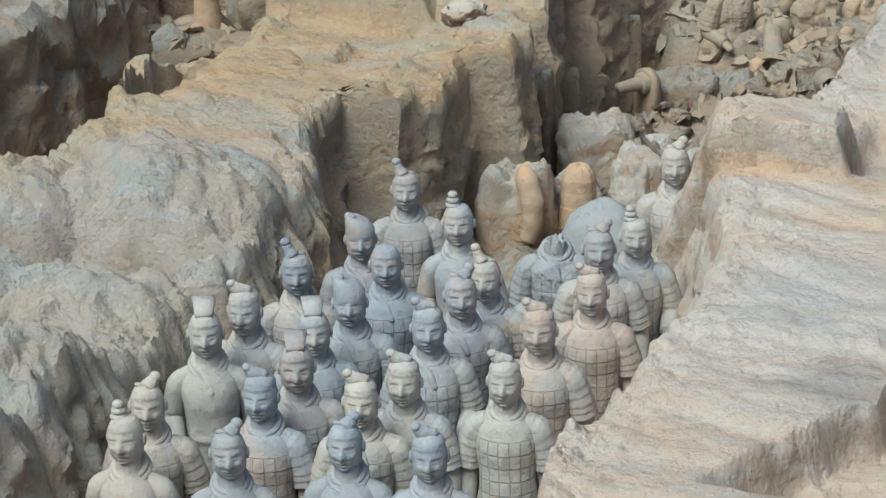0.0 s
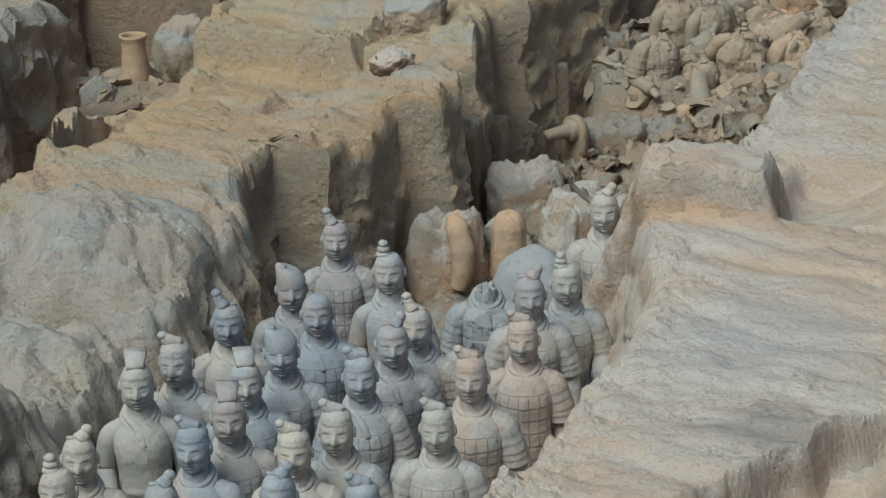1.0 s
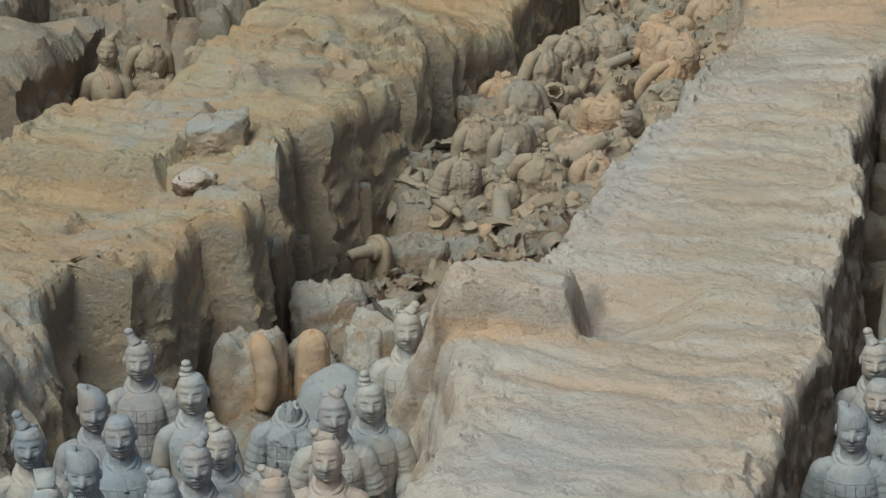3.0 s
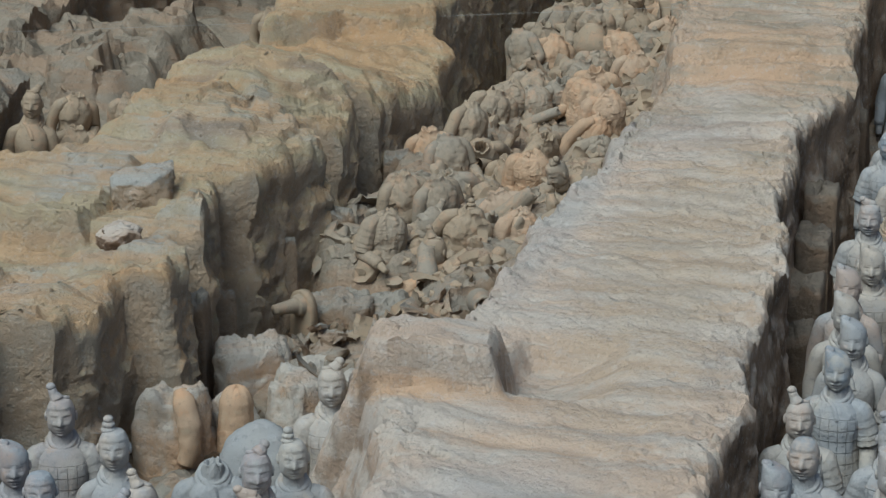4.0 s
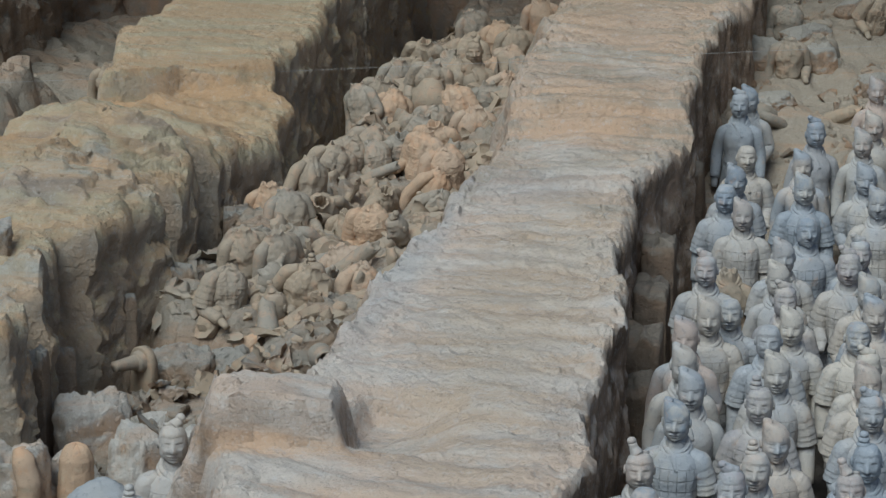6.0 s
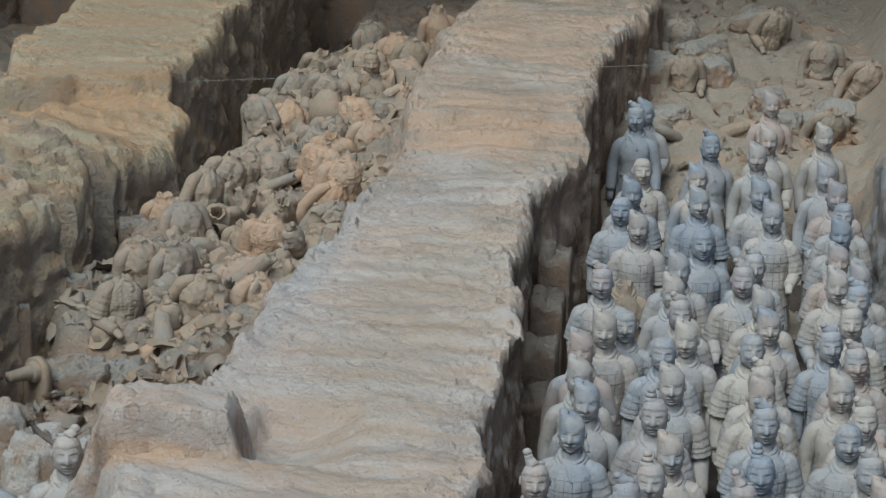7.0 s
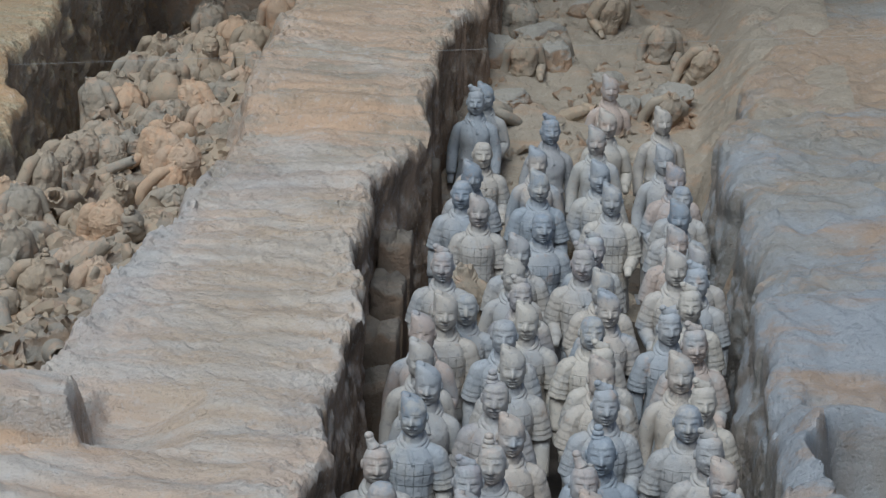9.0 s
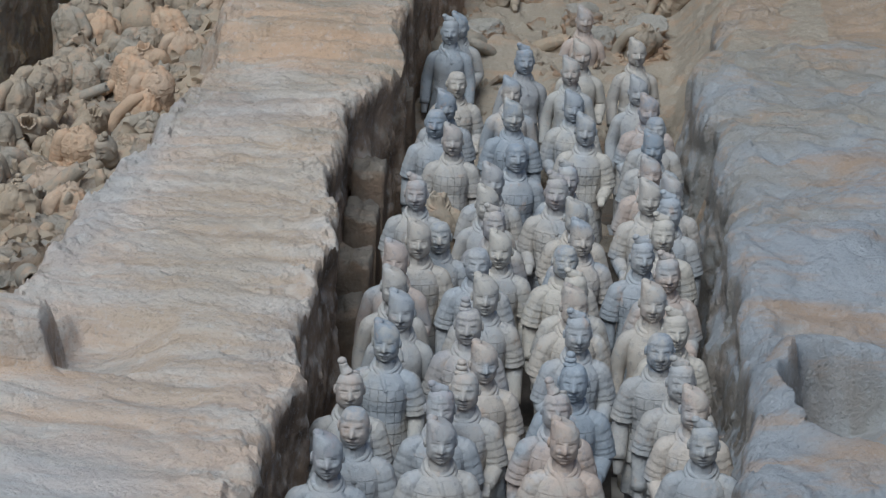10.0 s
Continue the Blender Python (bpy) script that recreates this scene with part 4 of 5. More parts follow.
RNG = random.Random(33)
HEAP_GROUP = "broken statues in the heap"
UPRIGHT = "headless clay soldier body leaning in the earth heap"
LYING = "toppled broken clay body lying among shards"
HEIGHTS = (1.1, 0.81, 1.1, 0.69, 0.78)
TOPPLED = [(-5.0, 25.6, -0.05, 78, 0, -50, 4), (-5.9, 23.2, -0.1, 60, 20, 120, 1), (-6.3, 29.0, -0.05, 65, 0, -30, 4), (-4.7, 24.0, 0.0, 70, 15, 150, 4), (-5.5, 32.5, 0.0, 70, 5, 200, 1)]
for n in range(42):
    y = 23.4 + 14.0 * n / 42 + RNG.uniform(-0.2, 0.2)
    x = -6.15 + 0.62 * ((n * 7) % 3) + RNG.uniform(-0.2, 0.2)
    TOPPLED.append((x, y, RNG.uniform(-0.22, 0.05), RNG.uniform(-14, 34), RNG.uniform(-20, 20), RNG.uniform(-40, 60), RNG.choice((1, 4, 4, 4, 3))))
red_models = {}


def redden(ob, variant):
    """Gives a broken body the fire-reddened clay."""
    if variant not in red_models:
        red_models[variant] = ob.data.copy()
        for n in range(len(red_models[variant].materials)):
            red_models[variant].materials[n] = CLAY_ORANGE
    ob.data = red_models[variant]


for k, (x, y, lift, tilt, roll, turn, variant) in enumerate(TOPPLED):
    variant = {0: 4, 2: 1}.get(variant, variant)
    ob = put_broken(x, y, float(heap(np.array(x), np.array(y))) + lift - 0.22, tilt, roll, turn, variant, 1.0, "reddened " + LYING if k % 3 == 1 else LYING, HEAP_GROUP)
    if k % 3 == 1:
        redden(ob, variant)
# x, y, height of the broken neck, tilt, roll, turn, variant, reddened
FALLEN = [(-5.98, 31.45, 1.96, -10, 14, 25, 4, 1), (-5.42, 29.53, 1.93, 28, -8, 30, 1, 0), (-4.72, 30.72, 1.98, 4, 4, 12, 4, 1), (-4.60, 28.29, 2.0, 3, -4, 20, 3, 1), (-6.40, 27.05, 1.82, 8, -6, 15, 4, 1),
          (-4.70, 27.24, 1.75, 20, 8, 30, 3, 0), (-4.76, 32.87, 1.84, 6, -4, 10, 1, 0), (-5.61, 33.8, 2.04, -8, 10, 30, 2, 0), (-5.99, 28.86, 1.92, 4, 8, 40, 3, 0), (-5.05, 25.96, 1.70, 40, 10, 60, 1, 0),
          (-5.94, 27.3, 1.72, 55, -10, 20, 4, 0), (-5.3, 32.0, 1.72, 20, 10, -10, 4, 0), (-5.35, 30.7, 1.62, 35, 0, 50, 3, 1), (-4.87, 35.87, 2.05, 6, 0, 15, 4, 0), (-4.66, 34.3, 1.9, 10, 5, 10, 3, 0), (-4.6, 37.25, 2.3, 4, -4, 10, 2, 1), (-5.45, 36.4, 1.9, 5, 5, 10, 1, 0)]
for x, y, neck, tilt, roll, turn, variant, red in FALLEN:
    ob = put_broken(x, y, neck - 1.04 * HEIGHTS[variant] * math.cos(math.radians(tilt)), tilt, roll, turn, variant, 1.04, "reddened " + UPRIGHT if red else UPRIGHT, HEAP_GROUP)
    if red:
        redden(ob, variant)
# soldiers that still have their heads, sunk in the rubble
buried = statue_shape(False, "knot_left", 83).mesh("soldier_statue", CLAY_WARM)
place_statue(buried, -5.07, 33.9, 0.36, 8, 1.0, "tan clay soldier with topknot sunk in the heap", HEAP_GROUP, (4, -3))
place_statue(buried, -11.02, 26.1, 0.33, 14, 1.02, "tan clay soldier with topknot standing in rough earth", "broken statues in the far passage", (0, 4))
place_statue(buried, -9.75, 28.1, 0.34, 20, 1.0, "tan clay soldier with topknot standing in rough earth", "broken statues in the far passage", (3, 0))
grey_body = put_broken(-5.70, 16.78, FLOOR_Z + 0.50, 0, 0, 16, 0, 1.04, "headless grey clay soldier with an open collar", "soldiers before the heap")
grey_body.data = statue_shape(True, "none", 71, 0.50, 1.60, 2, head=False).mesh("broken_statue", CLAY_COOL, CLAY_COOL_PLATES)
put_broken(-1.12, 24.67, FLOOR_Z + 0.48, 0, 0, 4, 2, 1.0, "headless clay soldier with an open collar", "soldiers standing in files")
BACK = [(-0.89, 35.4, -0.1, 5, 0, 10, 4), (-0.32, 33.6, -0.15, 50, 20, 40, 2), (1.05, 36.1, -0.12, 8, 5, 0, 0), (-0.45, 35.9, -0.2, 14, -8, 20, 4), (0.2, 37.0, -0.1, 20, 6, 30, 1), (1.0, 33.6, -0.2, 25, 10, 15, 4), (-1.0, 36.8, -0.1, 10, 8, 0, 3), (0.3, 35.2, -0.2, 70, 0, 80, 1), (-0.9, 33.4, -0.2, 60, 10, -40, 4), (0.5, 34.0, -0.2, 80, 0, 20, 3), (1.5, 35.4, 0.0, 20, 20, 10, 4)]
for x, y, lift, tilt, roll, turn, variant in BACK:
    variant = {0: 4, 2: 1}.get(variant, variant)
    put_broken(x, y, float(slope_back(np.array(x), np.array(y))) + lift - 0.14, tilt, roll, turn, variant, 1.0, LYING if tilt > 30 else UPRIGHT, "broken statues on the back slope")
FAR = [(-10.65, 26.7, 0.5, 6, 4, 10, 4), (-10.15, 27.4, 0.5, 3, -6, 20, 4), (-11.9, 28.0, 0.55, 0, 0, 10, 4), (-11.35, 28.3, 0.5, 10, 8, 30, 4), (-10.5, 28.5, 0.5, 8, -6, 0, 1), (-9.4, 28.7, 0.5, 10, 8, 25, 1),
       (-10.2, 31.4, 0.6, 8, 6, 10, 4), (-9.9, 33.0, 0.6, 10, 0, 30, 2), (-10.5, 34.2, 0.6, 10, 0, 10, 4)]
for x, y, z, tilt, roll, turn, variant in FAR:
    put_broken(x, y, float(far_floor(np.array(x), np.array(y))) - 0.05, tilt, roll, turn, variant, 1.0, "headless clay body standing in rough earth", "broken statues in the far passage")


def shards(name, count, x0, x1, y0, y1, height, seed, sizes, clods, material, label):
    """Many potsherds and clods, too many to count, as one mesh."""
    rng = np.random.RandomState(seed)
    n, m = 5, 5
    u, v = np.meshgrid(np.linspace(-1, 1, n), np.linspace(-1, 1, m), indexing="ij")
    verts, quads, total = [], [], 0
    face = grid_faces(n, m)
    rim = np.concatenate([np.arange(m), np.arange(2 * m - 1, n * m, m), np.arange(n * m - 2, (n - 1) * m - 1, -1), np.arange((n - 2) * m, 0, -m)])
    nxt = np.roll(rim, -1)
    walls = np.stack([rim, rim + n * m, nxt + n * m, nxt], -1)
    plate_faces = np.concatenate([face[:, ::-1], face + n * m, walls])
    a = np.linspace(0, 2 * np.pi, 12, endpoint=False)[None, :]
    b = np.linspace(-0.49 * np.pi, 0.49 * np.pi, 9)[:, None]
    ball = np.stack([np.cos(b) * np.cos(a), np.cos(b) * np.sin(a), np.sin(b) + 0 * a], -1).reshape(-1, 3)
    ball_faces = grid_faces(9, 12, True)
    for k in range(count):
        size = rng.uniform(*sizes) * (1.8 if rng.rand() < 0.1 else 1.0)
        x, y = rng.uniform(x0, x1), rng.uniform(y0, y1)
        turn = np.array(Euler((rng.normal(0, 0.6), rng.normal(0, 0.6), rng.uniform(0, 6.3))).to_matrix())
        z = float(height(np.array(x), np.array(y)))
        if rng.rand() < clods:
            knobs = 0.30 * np.round(1.5 * fractal(ball[:, 0] * 1.6 + k * 3.1, ball[:, 1] * 1.6, ball[:, 2] * 1.6, 3, seed)) / 1.5 + 0.2 * fractal(ball[:, 0] * 1.4 + k * 3.1, ball[:, 1] * 1.4, ball[:, 2] * 1.4, 3, seed)
            lump = ball * (1 + knobs[:, None])
            for _ in range(3):
                # split faces
                cut = rng.normal(0, 1, 3)
                cut /= np.linalg.norm(cut)
                lump = lump - np.maximum(lump @ cut - rng.uniform(0.45, 0.8), 0)[:, None] * cut
            p, faces = lump * size * 0.55 * rng.uniform(0.55, 1.35, 3), ball_faces
            z -= 0.10 * size
        else:
            curl = rng.uniform(0.1, 1.0)
            r = size / max(curl, 0.3)
            long = size * rng.uniform(0.7, 1.4)
            ang = u * curl * 0.5 * (1 + 0.10 * rng.randn(n, m))
            run = v * long * 0.5 + 0.15 * size * rng.randn(n, 1) * (np.abs(v) > 0.9)
            thick, taper = rng.uniform(0.03, 0.07), 1 + 0.4 * rng.uniform(-1, 1) * v
            inner = np.stack([r * np.sin(ang) * taper, run, r * np.cos(ang) * taper - r], -1).reshape(-1, 3)
            outer = np.stack([(r + thick) * np.sin(ang) * taper, run, (r + thick) * np.cos(ang) * taper - r], -1).reshape(-1, 3)
            p, faces = np.concatenate([inner, outer]), plate_faces
            z += rng.uniform(-0.06, 0.04)
        verts.append(p @ turn.T + (x, y, z))
        quads.append(faces + total)
        total += len(p)
    ob = new(name, mesh_of(name, np.concatenate(verts), np.concatenate(quads), material, True, 55))
    return tagged(ob, label, "earth crumbs" if name == "earth_crumbs" else "pottery shards", kind="stuff")


shards("pottery_shards", 560, -6.6, -4.25, 18.6, 22.0, heap, 5, (0.05, 0.17), 0.62, EARTH_HEAP, "thick curved shards of broken clay statues on the heap")
shards("pottery_shards", 700, -6.3, -4.15, 21.5, 31.0, heap, 9, (0.05, 0.18), 0.6, CLAY_WARM, "tan clods and shards of broken clay statues on the heap")
shards("pottery_shards", 110, -6.8, -6.0, 23.3, 25.2, heap, 16, (0.06, 0.20), 0.8, CLAY_WARM, "tan clods and shards of broken clay statues on the heap")
shards("pottery_shards", 220, -6.4, -4.05, 31.0, 38.5, heap, 6, (0.09, 0.28), 0.6, CLAY_WARM, "tan clods and shards of broken clay statues on the heap")
shards("pottery_shards", 260, -1.5, 1.5, 31.3, 39.5, slope_back, 7, (0.06, 0.18), 0.8, EARTH_SLOPE, "brown clods and shards strewn over the back slope")
shards("pottery_shards", 300, -12.6, -9.8, 22.0, 29.2, far_floor, 8, (0.06, 0.22), 0.75, CLAY_WARM, "clay clods and shards in the rough far passage")


shards("earth_crumbs", 220, -8.75, -7.8, 18.6, 29.0, top_left, 32, (0.015, 0.05), 1.0, EARTH_LEFT, "small tan crumbs of earth strewn on the crumbling baulk")


def limb(x, y, z, length, radius, tilt, turn, label, seed):
    """A hollow broken arm or leg: an open clay tube with a ragged mouth."""
    s = Shape()
    a = np.linspace(0, 2 * np.pi, 22, endpoint=False)[None, :]
    t = np.linspace(0, 1, 12)[:, None]
    r = radius * (1 - 0.25 * t + 0.05 * fractal(np.cos(a), np.sin(a), t * 3, 3, seed))
    h = length * (t + 0.10 * ease(t, 0.6, 1) * fractal(np.cos(a) * 2, np.sin(a) * 2, 0, 3, seed + 1))
    out = np.stack([r * np.cos(a), r * np.sin(a), h], -1)
    inner = out[::-1] * (0.74, 0.74, 1.0)
    s.loft(np.concatenate([out, inner[:8], out[3:4] * (0.01, 0.01, 1)]))
    ob = new("broken_limb", s.mesh("broken_limb", CLAY_WARM))
    ob.matrix_basis = pose(x, y, z, tilt, 0, turn)
    return tagged(ob, label, "broken limb", "hollow limbs in the heap")


rng = random.Random(12)
for n in range(11):
    x, y = rng.uniform(-6.6, -4.4), rng.uniform(19.8, 33)
    limb(x, y, float(heap(np.array(x), np.array(y))) + rng.uniform(0.0, 0.15), rng.uniform(0.3, 0.6), rng.uniform(0.07, 0.13), rng.uniform(40, 110), rng.uniform(0, 360),
         "hollow tan clay limb with a ragged open end", n)
limb(-5.95, 25.95, 1.35, 0.70, 0.17, 78, -60, "thick hollow clay leg lying across the heap", 78)
limb(-4.85, 24.0, 1.15, 0.60, 0.17, 12, 10, "grey clay leg standing in the heap", 79)
limb(-4.62, 21.2, 1.70, 0.42, 0.12, 78, 20, "hollow clay tube with a round open mouth", 77)


def loose_head(x, y, z, turn, tilt, hair, seed):
    s = Shape()
    add_head(s, 0, 0, 0.13, hair, seed)
    s.tube([(0, 0, 0.06), (0, 0, -0.06)], (0.075, 0.085), 14, 4)
    ob = new("statue_head", s.mesh("statue_head", CLAY_WARM))
    ob.matrix_basis = pose(x, y, z, tilt, 0, turn)
    return tagged(ob, "loose clay statue head lying in the heap", "statue head", "loose heads in the heap")


for n in range(9):
    x, y = rng.uniform(-6.4, -4.5), rng.uniform(20.5, 34)
    loose_head(x, y, float(heap(np.array(x), np.array(y))) + 0.12, rng.uniform(-60, 60), rng.uniform(-40, 50), HAIRS[n % 4], n)


def stone(name, x, y, z, size, seed, label, category, square=0.0, turn=0, material=EARTH_LEFT, group=""):
    """A lump of broken earth: squared and chipped, or round, with split faces."""
    a = np.linspace(0, 2 * np.pi, 64, endpoint=False)[None, :]
    b = np.linspace(-0.499 * np.pi, 0.499 * np.pi, 44)[:, None]
    p = np.stack([np.cos(b) * np.cos(a), np.cos(b) * np.sin(a), np.sin(b) + 0 * a], -1)
    p = p / (np.abs(p).max(-1, keepdims=True) ** square)
    rough = (0.10 if square > 0.9 else 0.16) * fractal(p[..., 0] * 1.3, p[..., 1] * 1.3, p[..., 2] * 1.3 + seed, 3, seed, 0.5) + 0.07 * np.round(2.5 * fractal(p[..., 0] * 2.2, p[..., 1] * 2.2, p[..., 2] * 2.2, 3, seed + 9)) / 1.5 + 0.035 * fractal(p[..., 0] * 6, p[..., 1] * 6, p[..., 2] * 6, 3, seed + 5, 0.7)
    p = p * (1 + (0.25 if material is CLAY_COOL else 1.0) * rough[..., None])
    split = np.random.RandomState(seed)
    for _ in range(7 if material is not CLAY_COOL else 0):
        cut = split.normal(0, 1, 3)
        cut /= np.linalg.norm(cut)
        p = p - 0.85 * np.maximum(p @ cut - split.uniform(0.72, 0.98) * (1 + 0.3 * square), 0)[..., None] * cut
    s = Shape()
    s.loft(p * np.array(size))
    ob = new(name, s.mesh(name, material))
    ob.matrix_basis = pose(x, y, z, 0, 0, turn)
    return tagged(ob, label, category, group)


def on_left(x, y):
    return float(top_left(np.array(x), np.array(y)))


stone("earth_block", -8.12, 22.05, on_left(-8.1, 22.0) + 0.13, (0.28, 0.22, 0.22), 3, "squared chipped block of rammed earth on the baulk", "earth block", 0.95, 8, EARTH_LEFT)
stone("loose_rock", -7.88, 20.80, on_left(-7.88, 20.75) + 0.10, (0.19, 0.15, 0.13), 9, "loose angular grey and pink rock on the baulk", "rock", 0.5, 30, EARTH_MID)
stone("grey_mound", -5.95, 18.75, 0.75, (0.40, 0.30, 0.58), 14, "smooth rounded grey clay mound behind the soldiers", "clay mound", 0.1, 0, CLAY_COOL)
stone("earth_clump", -6.72, 21.0, 0.80, (0.36, 0.30, 0.50), 16, "upright clump of tan earth with embedded clay", "earth clump", 0.15, 30, EARTH_BLOCK)
stone("earth_clump", -6.35, 23.15, 0.75, (0.30, 0.28, 0.42), 31, "cracked clump of tan earth on the heap", "earth clump", 0.2, 10, EARTH_HEAP)
stone("earth_clump", -5.92, 23.0, 0.80, (0.26, 0.26, 0.36), 32, "cracked clump of tan earth on the heap", "earth clump", 0.2, 60, EARTH_HEAP)
stone("earth_clump", -6.55, 23.6, 1.05, (0.24, 0.24, 0.30), 33, "cracked clump of tan earth on the heap", "earth clump", 0.2, 60, EARTH_HEAP)
stone("earth_clump", -6.05, 20.1, 0.75, (0.26, 0.26, 0.60), 17, "upright clump of orange earth behind a soldier", "earth clump", 0.15, 50, EARTH_BLOCK)
stone("earth_block", -7.02, 19.60, 0.62, (0.33, 0.28, 0.66), 41, "squared tan earth block that holds a broken clay arm", "earth block", 0.85, 12, EARTH_BLOCK)
stone("earth_clump", -6.66, 20.1, 0.45, (0.34, 0.24, 0.55), 42, "tan earth between a broken arm and a torso", "earth clump", 0.5, 20, EARTH_BLOCK)
stone("earth_clump", -5.45, 20.3, 0.95, (0.34, 0.26, 0.34), 43, "cracked clump of tan earth on the heap", "earth clump", 0.3, 70, EARTH_BLOCK)
stone("earth_clump", -6.2, 21.3, 0.72, (0.34, 0.26, 0.34), 44, "cracked clump of tan earth on the heap", "earth clump", 0.3, 20, EARTH_BLOCK)
stone("earth_clump", -6.35, 22.75, 0.70, (0.32, 0.22, 0.46), 45, "smooth grey-tan earth behind the wheel hub", "earth clump", 0.6, 10, EARTH_HEAP)
rng = random.Random(71)
for n in range(9):
    x, y = -1.25 + 0.31 * n + rng.uniform(-0.1, 0.1), 32.4 + rng.uniform(0, 5.0)
    stone("earth_clump", x, y, float(slope_back(np.array(x), np.array(y))) + 0.02, (rng.uniform(0.25, 0.45), rng.uniform(0.2, 0.35), rng.uniform(0.18, 0.34)), 50 + n, "rounded lump of tan earth half sunk in the bank", "earth clump", 0.15, rng.uniform(0, 90), EARTH_SLOPE, "lumps on the back slope")
stone("rock_slab", -11.6, 24.2, 1.05, (0.34, 0.26, 0.55), 21, "pointed pale rock slab in the far passage", "rock", 0.2, 20)
stone("rock_slab", -12.1, 22.9, 0.9, (0.25, 0.2, 0.3), 22, "small rough rock in the far passage", "rock", 0.3, 40)
stone("rock_slab", -10.9, 17.2, 0.85, (0.35, 0.2, 0.45), 23, "pale upright rock slab beside the baulk", "rock", 0.6, 30)


def post(x, y, h, w, d, turn, seed, label, group, material):
    """A rounded upright slab of earth left where a timber post stood."""
    s = Shape()
    a = np.linspace(0, 2 * np.pi, 48, endpoint=False)[None, :]
    t = np.linspace(0, 1, 40)[:, None]
    c, q = np.cos(a), np.sin(a)
    sq = np.maximum(np.abs(c), np.abs(q)) ** 0.9
    k = (1 - 0.10 * t) * (1 - ease(t, 0.95, 1.0) * 0.12) * (1 + 0.05 * fractal(c * 1.5, q * 1.5, t * 4, 5, seed, 0.6))
    ring = np.stack([w * k * c / sq, d * k * q / sq, h * t + 0.09 * fractal(c * 1.3, q * 1.3, 0, 3, seed + 4) * ease(t, 0.5, 1.0)], -1)
    s.loft(np.concatenate([ring, ring[-1:] * (0.01, 0.01, 1)]))
    ob = new("earth_post", s.mesh("earth_post", material))
    ob.matrix_basis = pose(x, y, 0.1, 0, 0, turn)
    return tagged(ob, label, "earth post", group)


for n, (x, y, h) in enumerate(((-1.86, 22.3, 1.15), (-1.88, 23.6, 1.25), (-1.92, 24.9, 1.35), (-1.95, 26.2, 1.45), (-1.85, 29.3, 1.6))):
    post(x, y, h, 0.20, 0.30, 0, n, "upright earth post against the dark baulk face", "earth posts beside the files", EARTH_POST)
for n, (x, y, h, w, d, turn) in enumerate(((-7.12, 23.2, 1.45, 0.20, 0.10, 20), (-6.75, 24.0, 1.50, 0.24, 0.12, 8), (-7.30, 21.9, 1.25, 0.14, 0.08, 40), (-7.2, 20.9, 1.6, 0.10, 0.16, 5), (-6.75, 26.6, 1.45, 0.16, 0.14, 10))):
    post(x, y, h, w, d, turn, 20 + n, "broken earth slab standing against the baulk", "earth slabs beside the heap", EARTH_HEAP)


def wheel_hub(x, y, z, turn):
    """The clay cast of a chariot wheel's hub: a round-topped plate with a tapering axle tube."""
    base = tagged(new("wheel_hub"), "grey clay wheel hub with a tapering axle tube", "wheel hub")
    base.matrix_basis = pose(x, y, z, 0, 0, turn)
    plate = Shape()
    ang = np.linspace(0, np.pi, 20)
    outer = [(0.165 * np.cos(q), 0.50 + 0.165 * np.sin(q)) for q in ang]
    outline = np.array([(0.18, 0.0)] + outer + [(-0.18, 0.0)])
    front = np.stack([outline[:, 0], 0 * outline[:, 0] - 0.04, outline[:, 1]], -1)
    mid = np.array((0, 0, 0.4))
    rows = [mid + (front - mid) * (0.02, 1, 0.02), mid + (front - mid) * (0.93, 1.12, 0.95), front, front * (1, -1, 1), mid + (front * (1, -1, 1) - mid) * (0.02, 1, 0.02)]
    plate.loft(np.stack(rows))
    ob = new("plate", plate.mesh("plate", CLAY_WARM))
    ob.parent = base
    tube = Shape()
    tube.tube([(0, 0.0, 0.52), (0, -0.10, 0.525), (0, -0.11, 0.525), (0, -0.20, 0.53), (0, -0.36, 0.535)], (0.12, 0.10, 0.075, 0.066, 0.052), 20, 24)
    ob = new("axle_tube", tube.mesh("axle_tube", CLAY_WARM))
    ob.parent = base


wheel_hub(-6.66, 22.5, 0.60, -36)


def clay_arm(x, y, z):
    """A bent sleeve with its cuff, broken off at the shoulder."""
    s = Shape()
    s.tube([(-0.05, 0.06, 0.02), (-0.02, -0.02, -0.06), (0.03, -0.07, -0.24), (0.03, -0.08, -0.44), (-0.02, -0.09, -0.60)], (0.070, 0.105, 0.108, 0.098, 0.070), 26, 40, 0.9)
    arm = s.verts[-1].reshape(42, 26, 3)
    axis = arm.mean(1, keepdims=True)
    folds = 1 + 0.06 * fractal(arm[..., 0] * 9, arm[..., 1] * 9, arm[..., 2] * 16, 3, 4)
    s.verts[-1] = (axis + (arm - axis) * folds[..., None]).reshape(-1, 3)
    ob = new("broken_sleeve", s.mesh("broken_sleeve", CLAY_ORANGE))
    ob.matrix_basis = pose(x, y, z, 0, 0, 12)
    return tagged(ob, "orange-stained clay sleeve of a broken arm set in earth", "statue fragment")


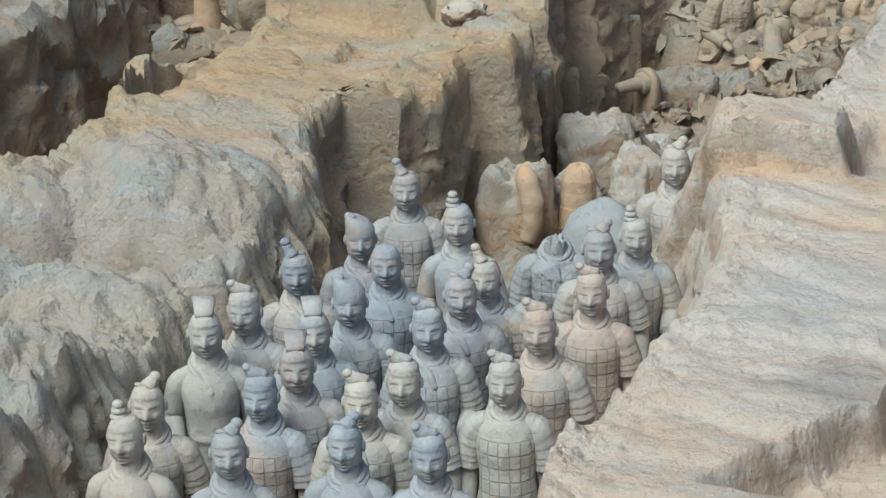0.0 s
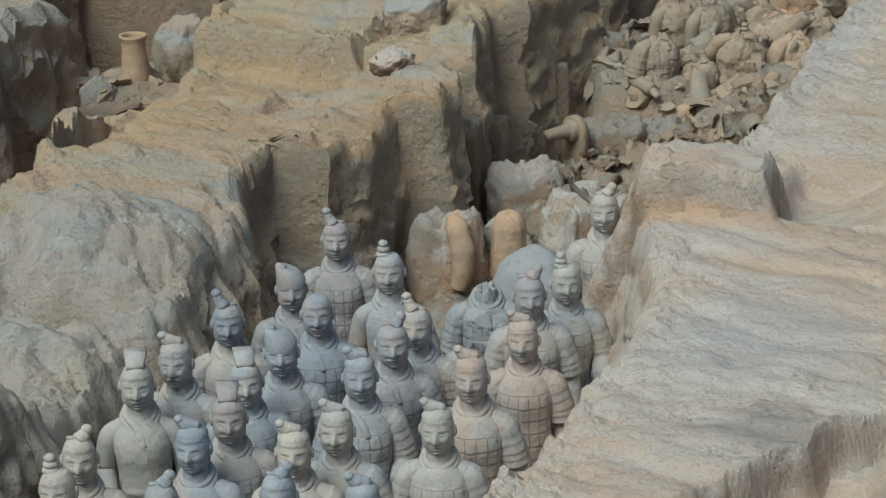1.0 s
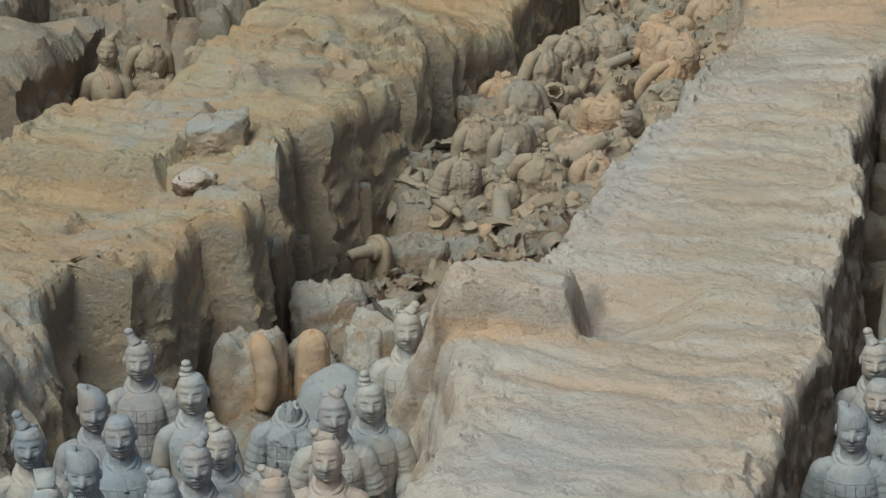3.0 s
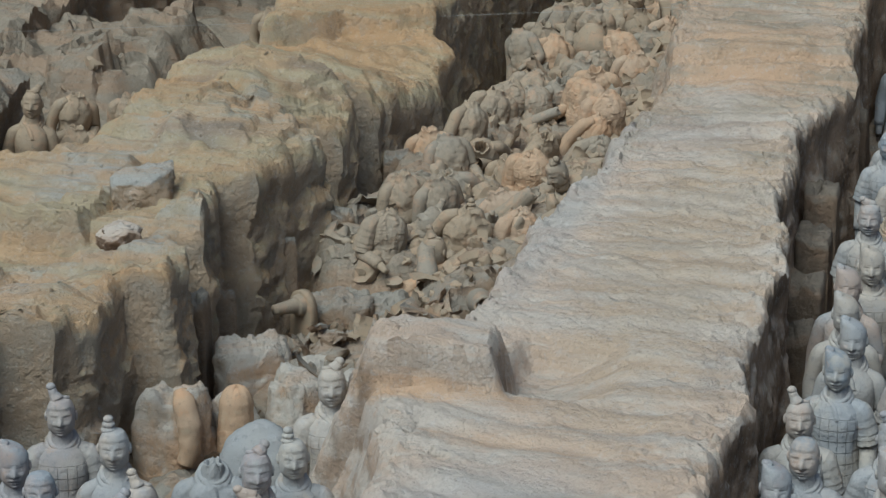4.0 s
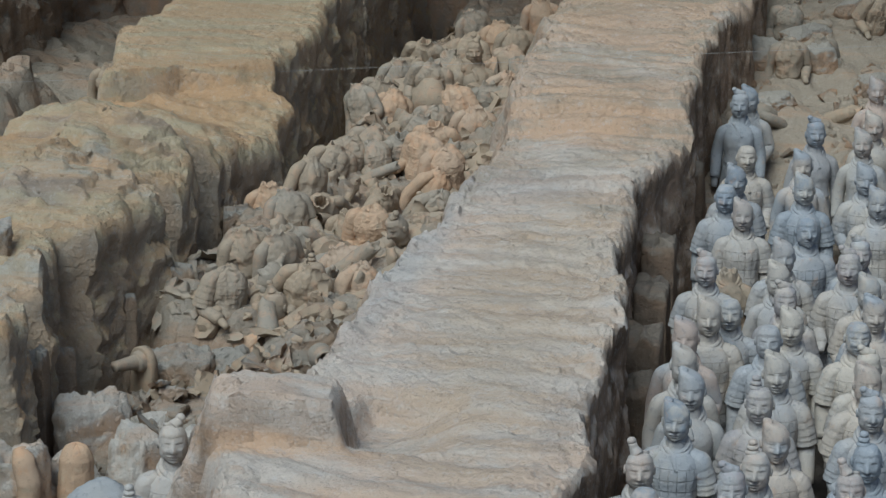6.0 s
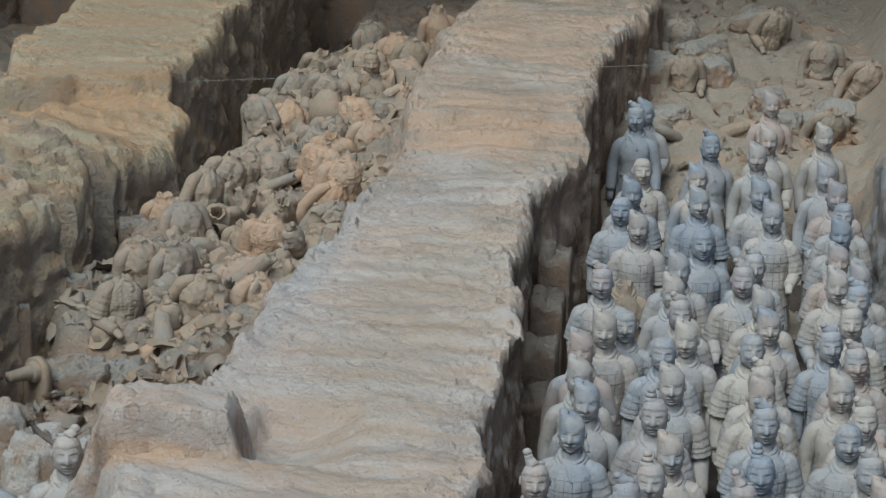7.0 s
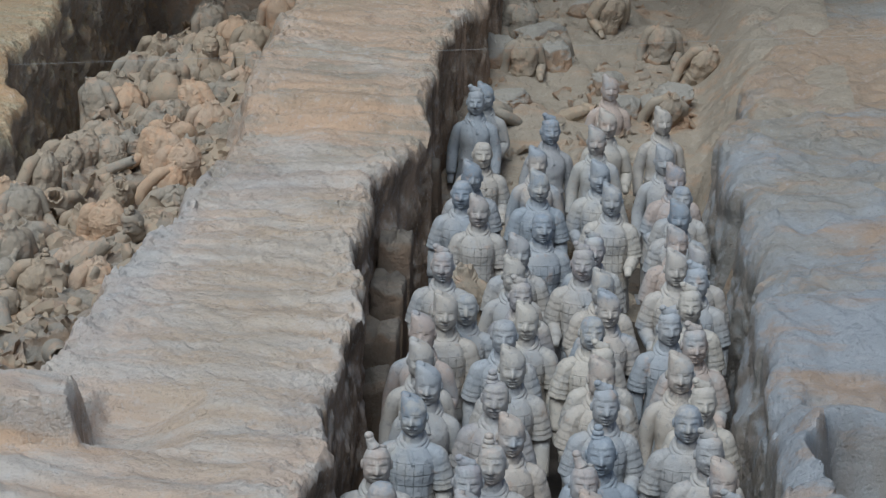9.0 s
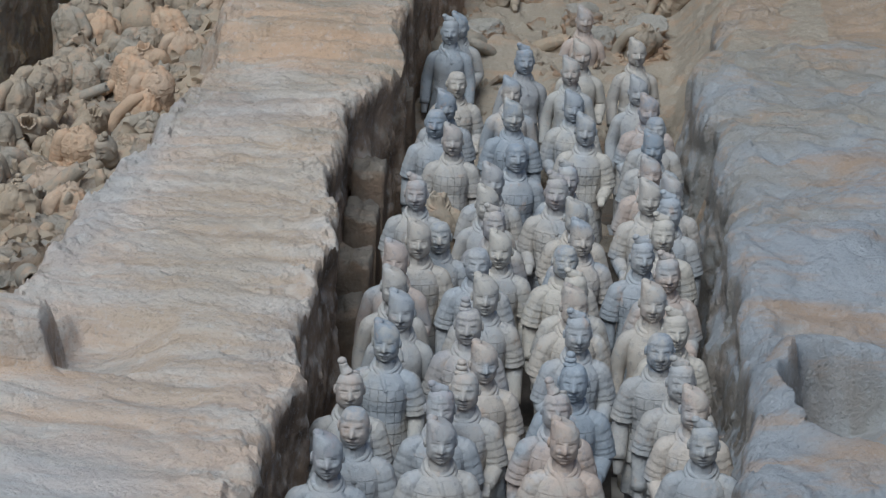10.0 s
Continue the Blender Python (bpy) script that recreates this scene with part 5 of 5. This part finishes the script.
def clay_torso(x, y, z, height):
    """The plated trunk of a broken statue, closed over at the top."""
    s = Shape()
    a = np.linspace(0, 2 * np.pi, 80, endpoint=False)[None, :]
    t = np.linspace(0, 1, 70)[:, None]
    k = (0.185 - 0.045 * t) * np.sqrt(np.maximum(1 - np.clip((t - 0.80) / 0.2, 0, 1) ** 2.5 * 0.97, 0.02))
    k = k * (1 + 0.03 * ((t * 7) % 1) - 0.04 * ease(np.abs((a * 14 / (2 * np.pi)) % 1 - 0.5), 0.36, 0.48) + 0.03 * fractal(np.cos(a) * 2, np.sin(a) * 2, t * 4, 4, 8, 0.6))
    ring = np.stack([k * np.cos(a), 0.85 * k * np.sin(a), height * t + 0.02 * ease(t, 0.8, 1) * fractal(np.cos(a) * 2, np.sin(a) * 2, 0, 3, 9)], -1)
    s.loft(np.concatenate([ring, ring[-1:] * (0.01, 0.01, 1)]))
    ob = new("broken_statue", s.mesh("broken_statue", CLAY_ORANGE))
    ob.matrix_basis = pose(x, y, z, -3, 2, 15)
    return tagged(ob, "pink and orange plated clay trunk standing in earth", "broken statue", HEAP_GROUP)


clay_arm(-6.83, 19.44, 1.25)
clay_torso(-6.50, 19.72, 0.35, 0.90)


def clay_pipe(x, y, z):
    s = Shape()
    a = np.linspace(0, 2 * np.pi, 26, endpoint=False)[None, :]
    t = np.linspace(0, 1, 20)[:, None]
    r = 0.165 - 0.035 * ease(t, 0, 0.7) + 0.02 * ease(t, 0.85, 1) + 0.008 * fractal(np.cos(a), np.sin(a), t * 4, 3, 5)
    out = np.stack([r * np.cos(a), r * np.sin(a), 0.52 * t + 0 * a], -1)
    s.loft(np.concatenate([out, out[::-1][:14] * (0.8, 0.8, 1), out[6:7] * (0.01, 0.01, 1)]))
    ob = new("clay_pipe", s.mesh("clay_pipe", CLAY_ORANGE))
    ob.matrix_basis = pose(x, y, z)
    return tagged(ob, "orange clay pipe standing upright with an open top", "clay pipe")


clay_pipe(-11.86, 23.45, float(far_floor(np.array(-11.86), np.array(23.45))) - 0.05)


def wire(a, b, sag, radius):
    cu = bpy.data.curves.new("wire", "CURVE")
    cu.dimensions, cu.bevel_depth, cu.bevel_resolution = "3D", radius, 2
    sp = cu.splines.new("POLY")
    sp.points.add(40)
    for n, pt in enumerate(sp.points):
        t = n / 40
        p = Vector(a).lerp(Vector(b), t)
        pt.co = (p.x, p.y, p.z - sag * 4 * t * (1 - t), 1)
    cu.materials.append(WIRE)
    return tagged(new("wire", cu), "thin pale wire strung across the pit", "wire")


wire((-17.4, 30.2, 1.65), (9.0, 30.2, 3.75), 0.05, 0.002)
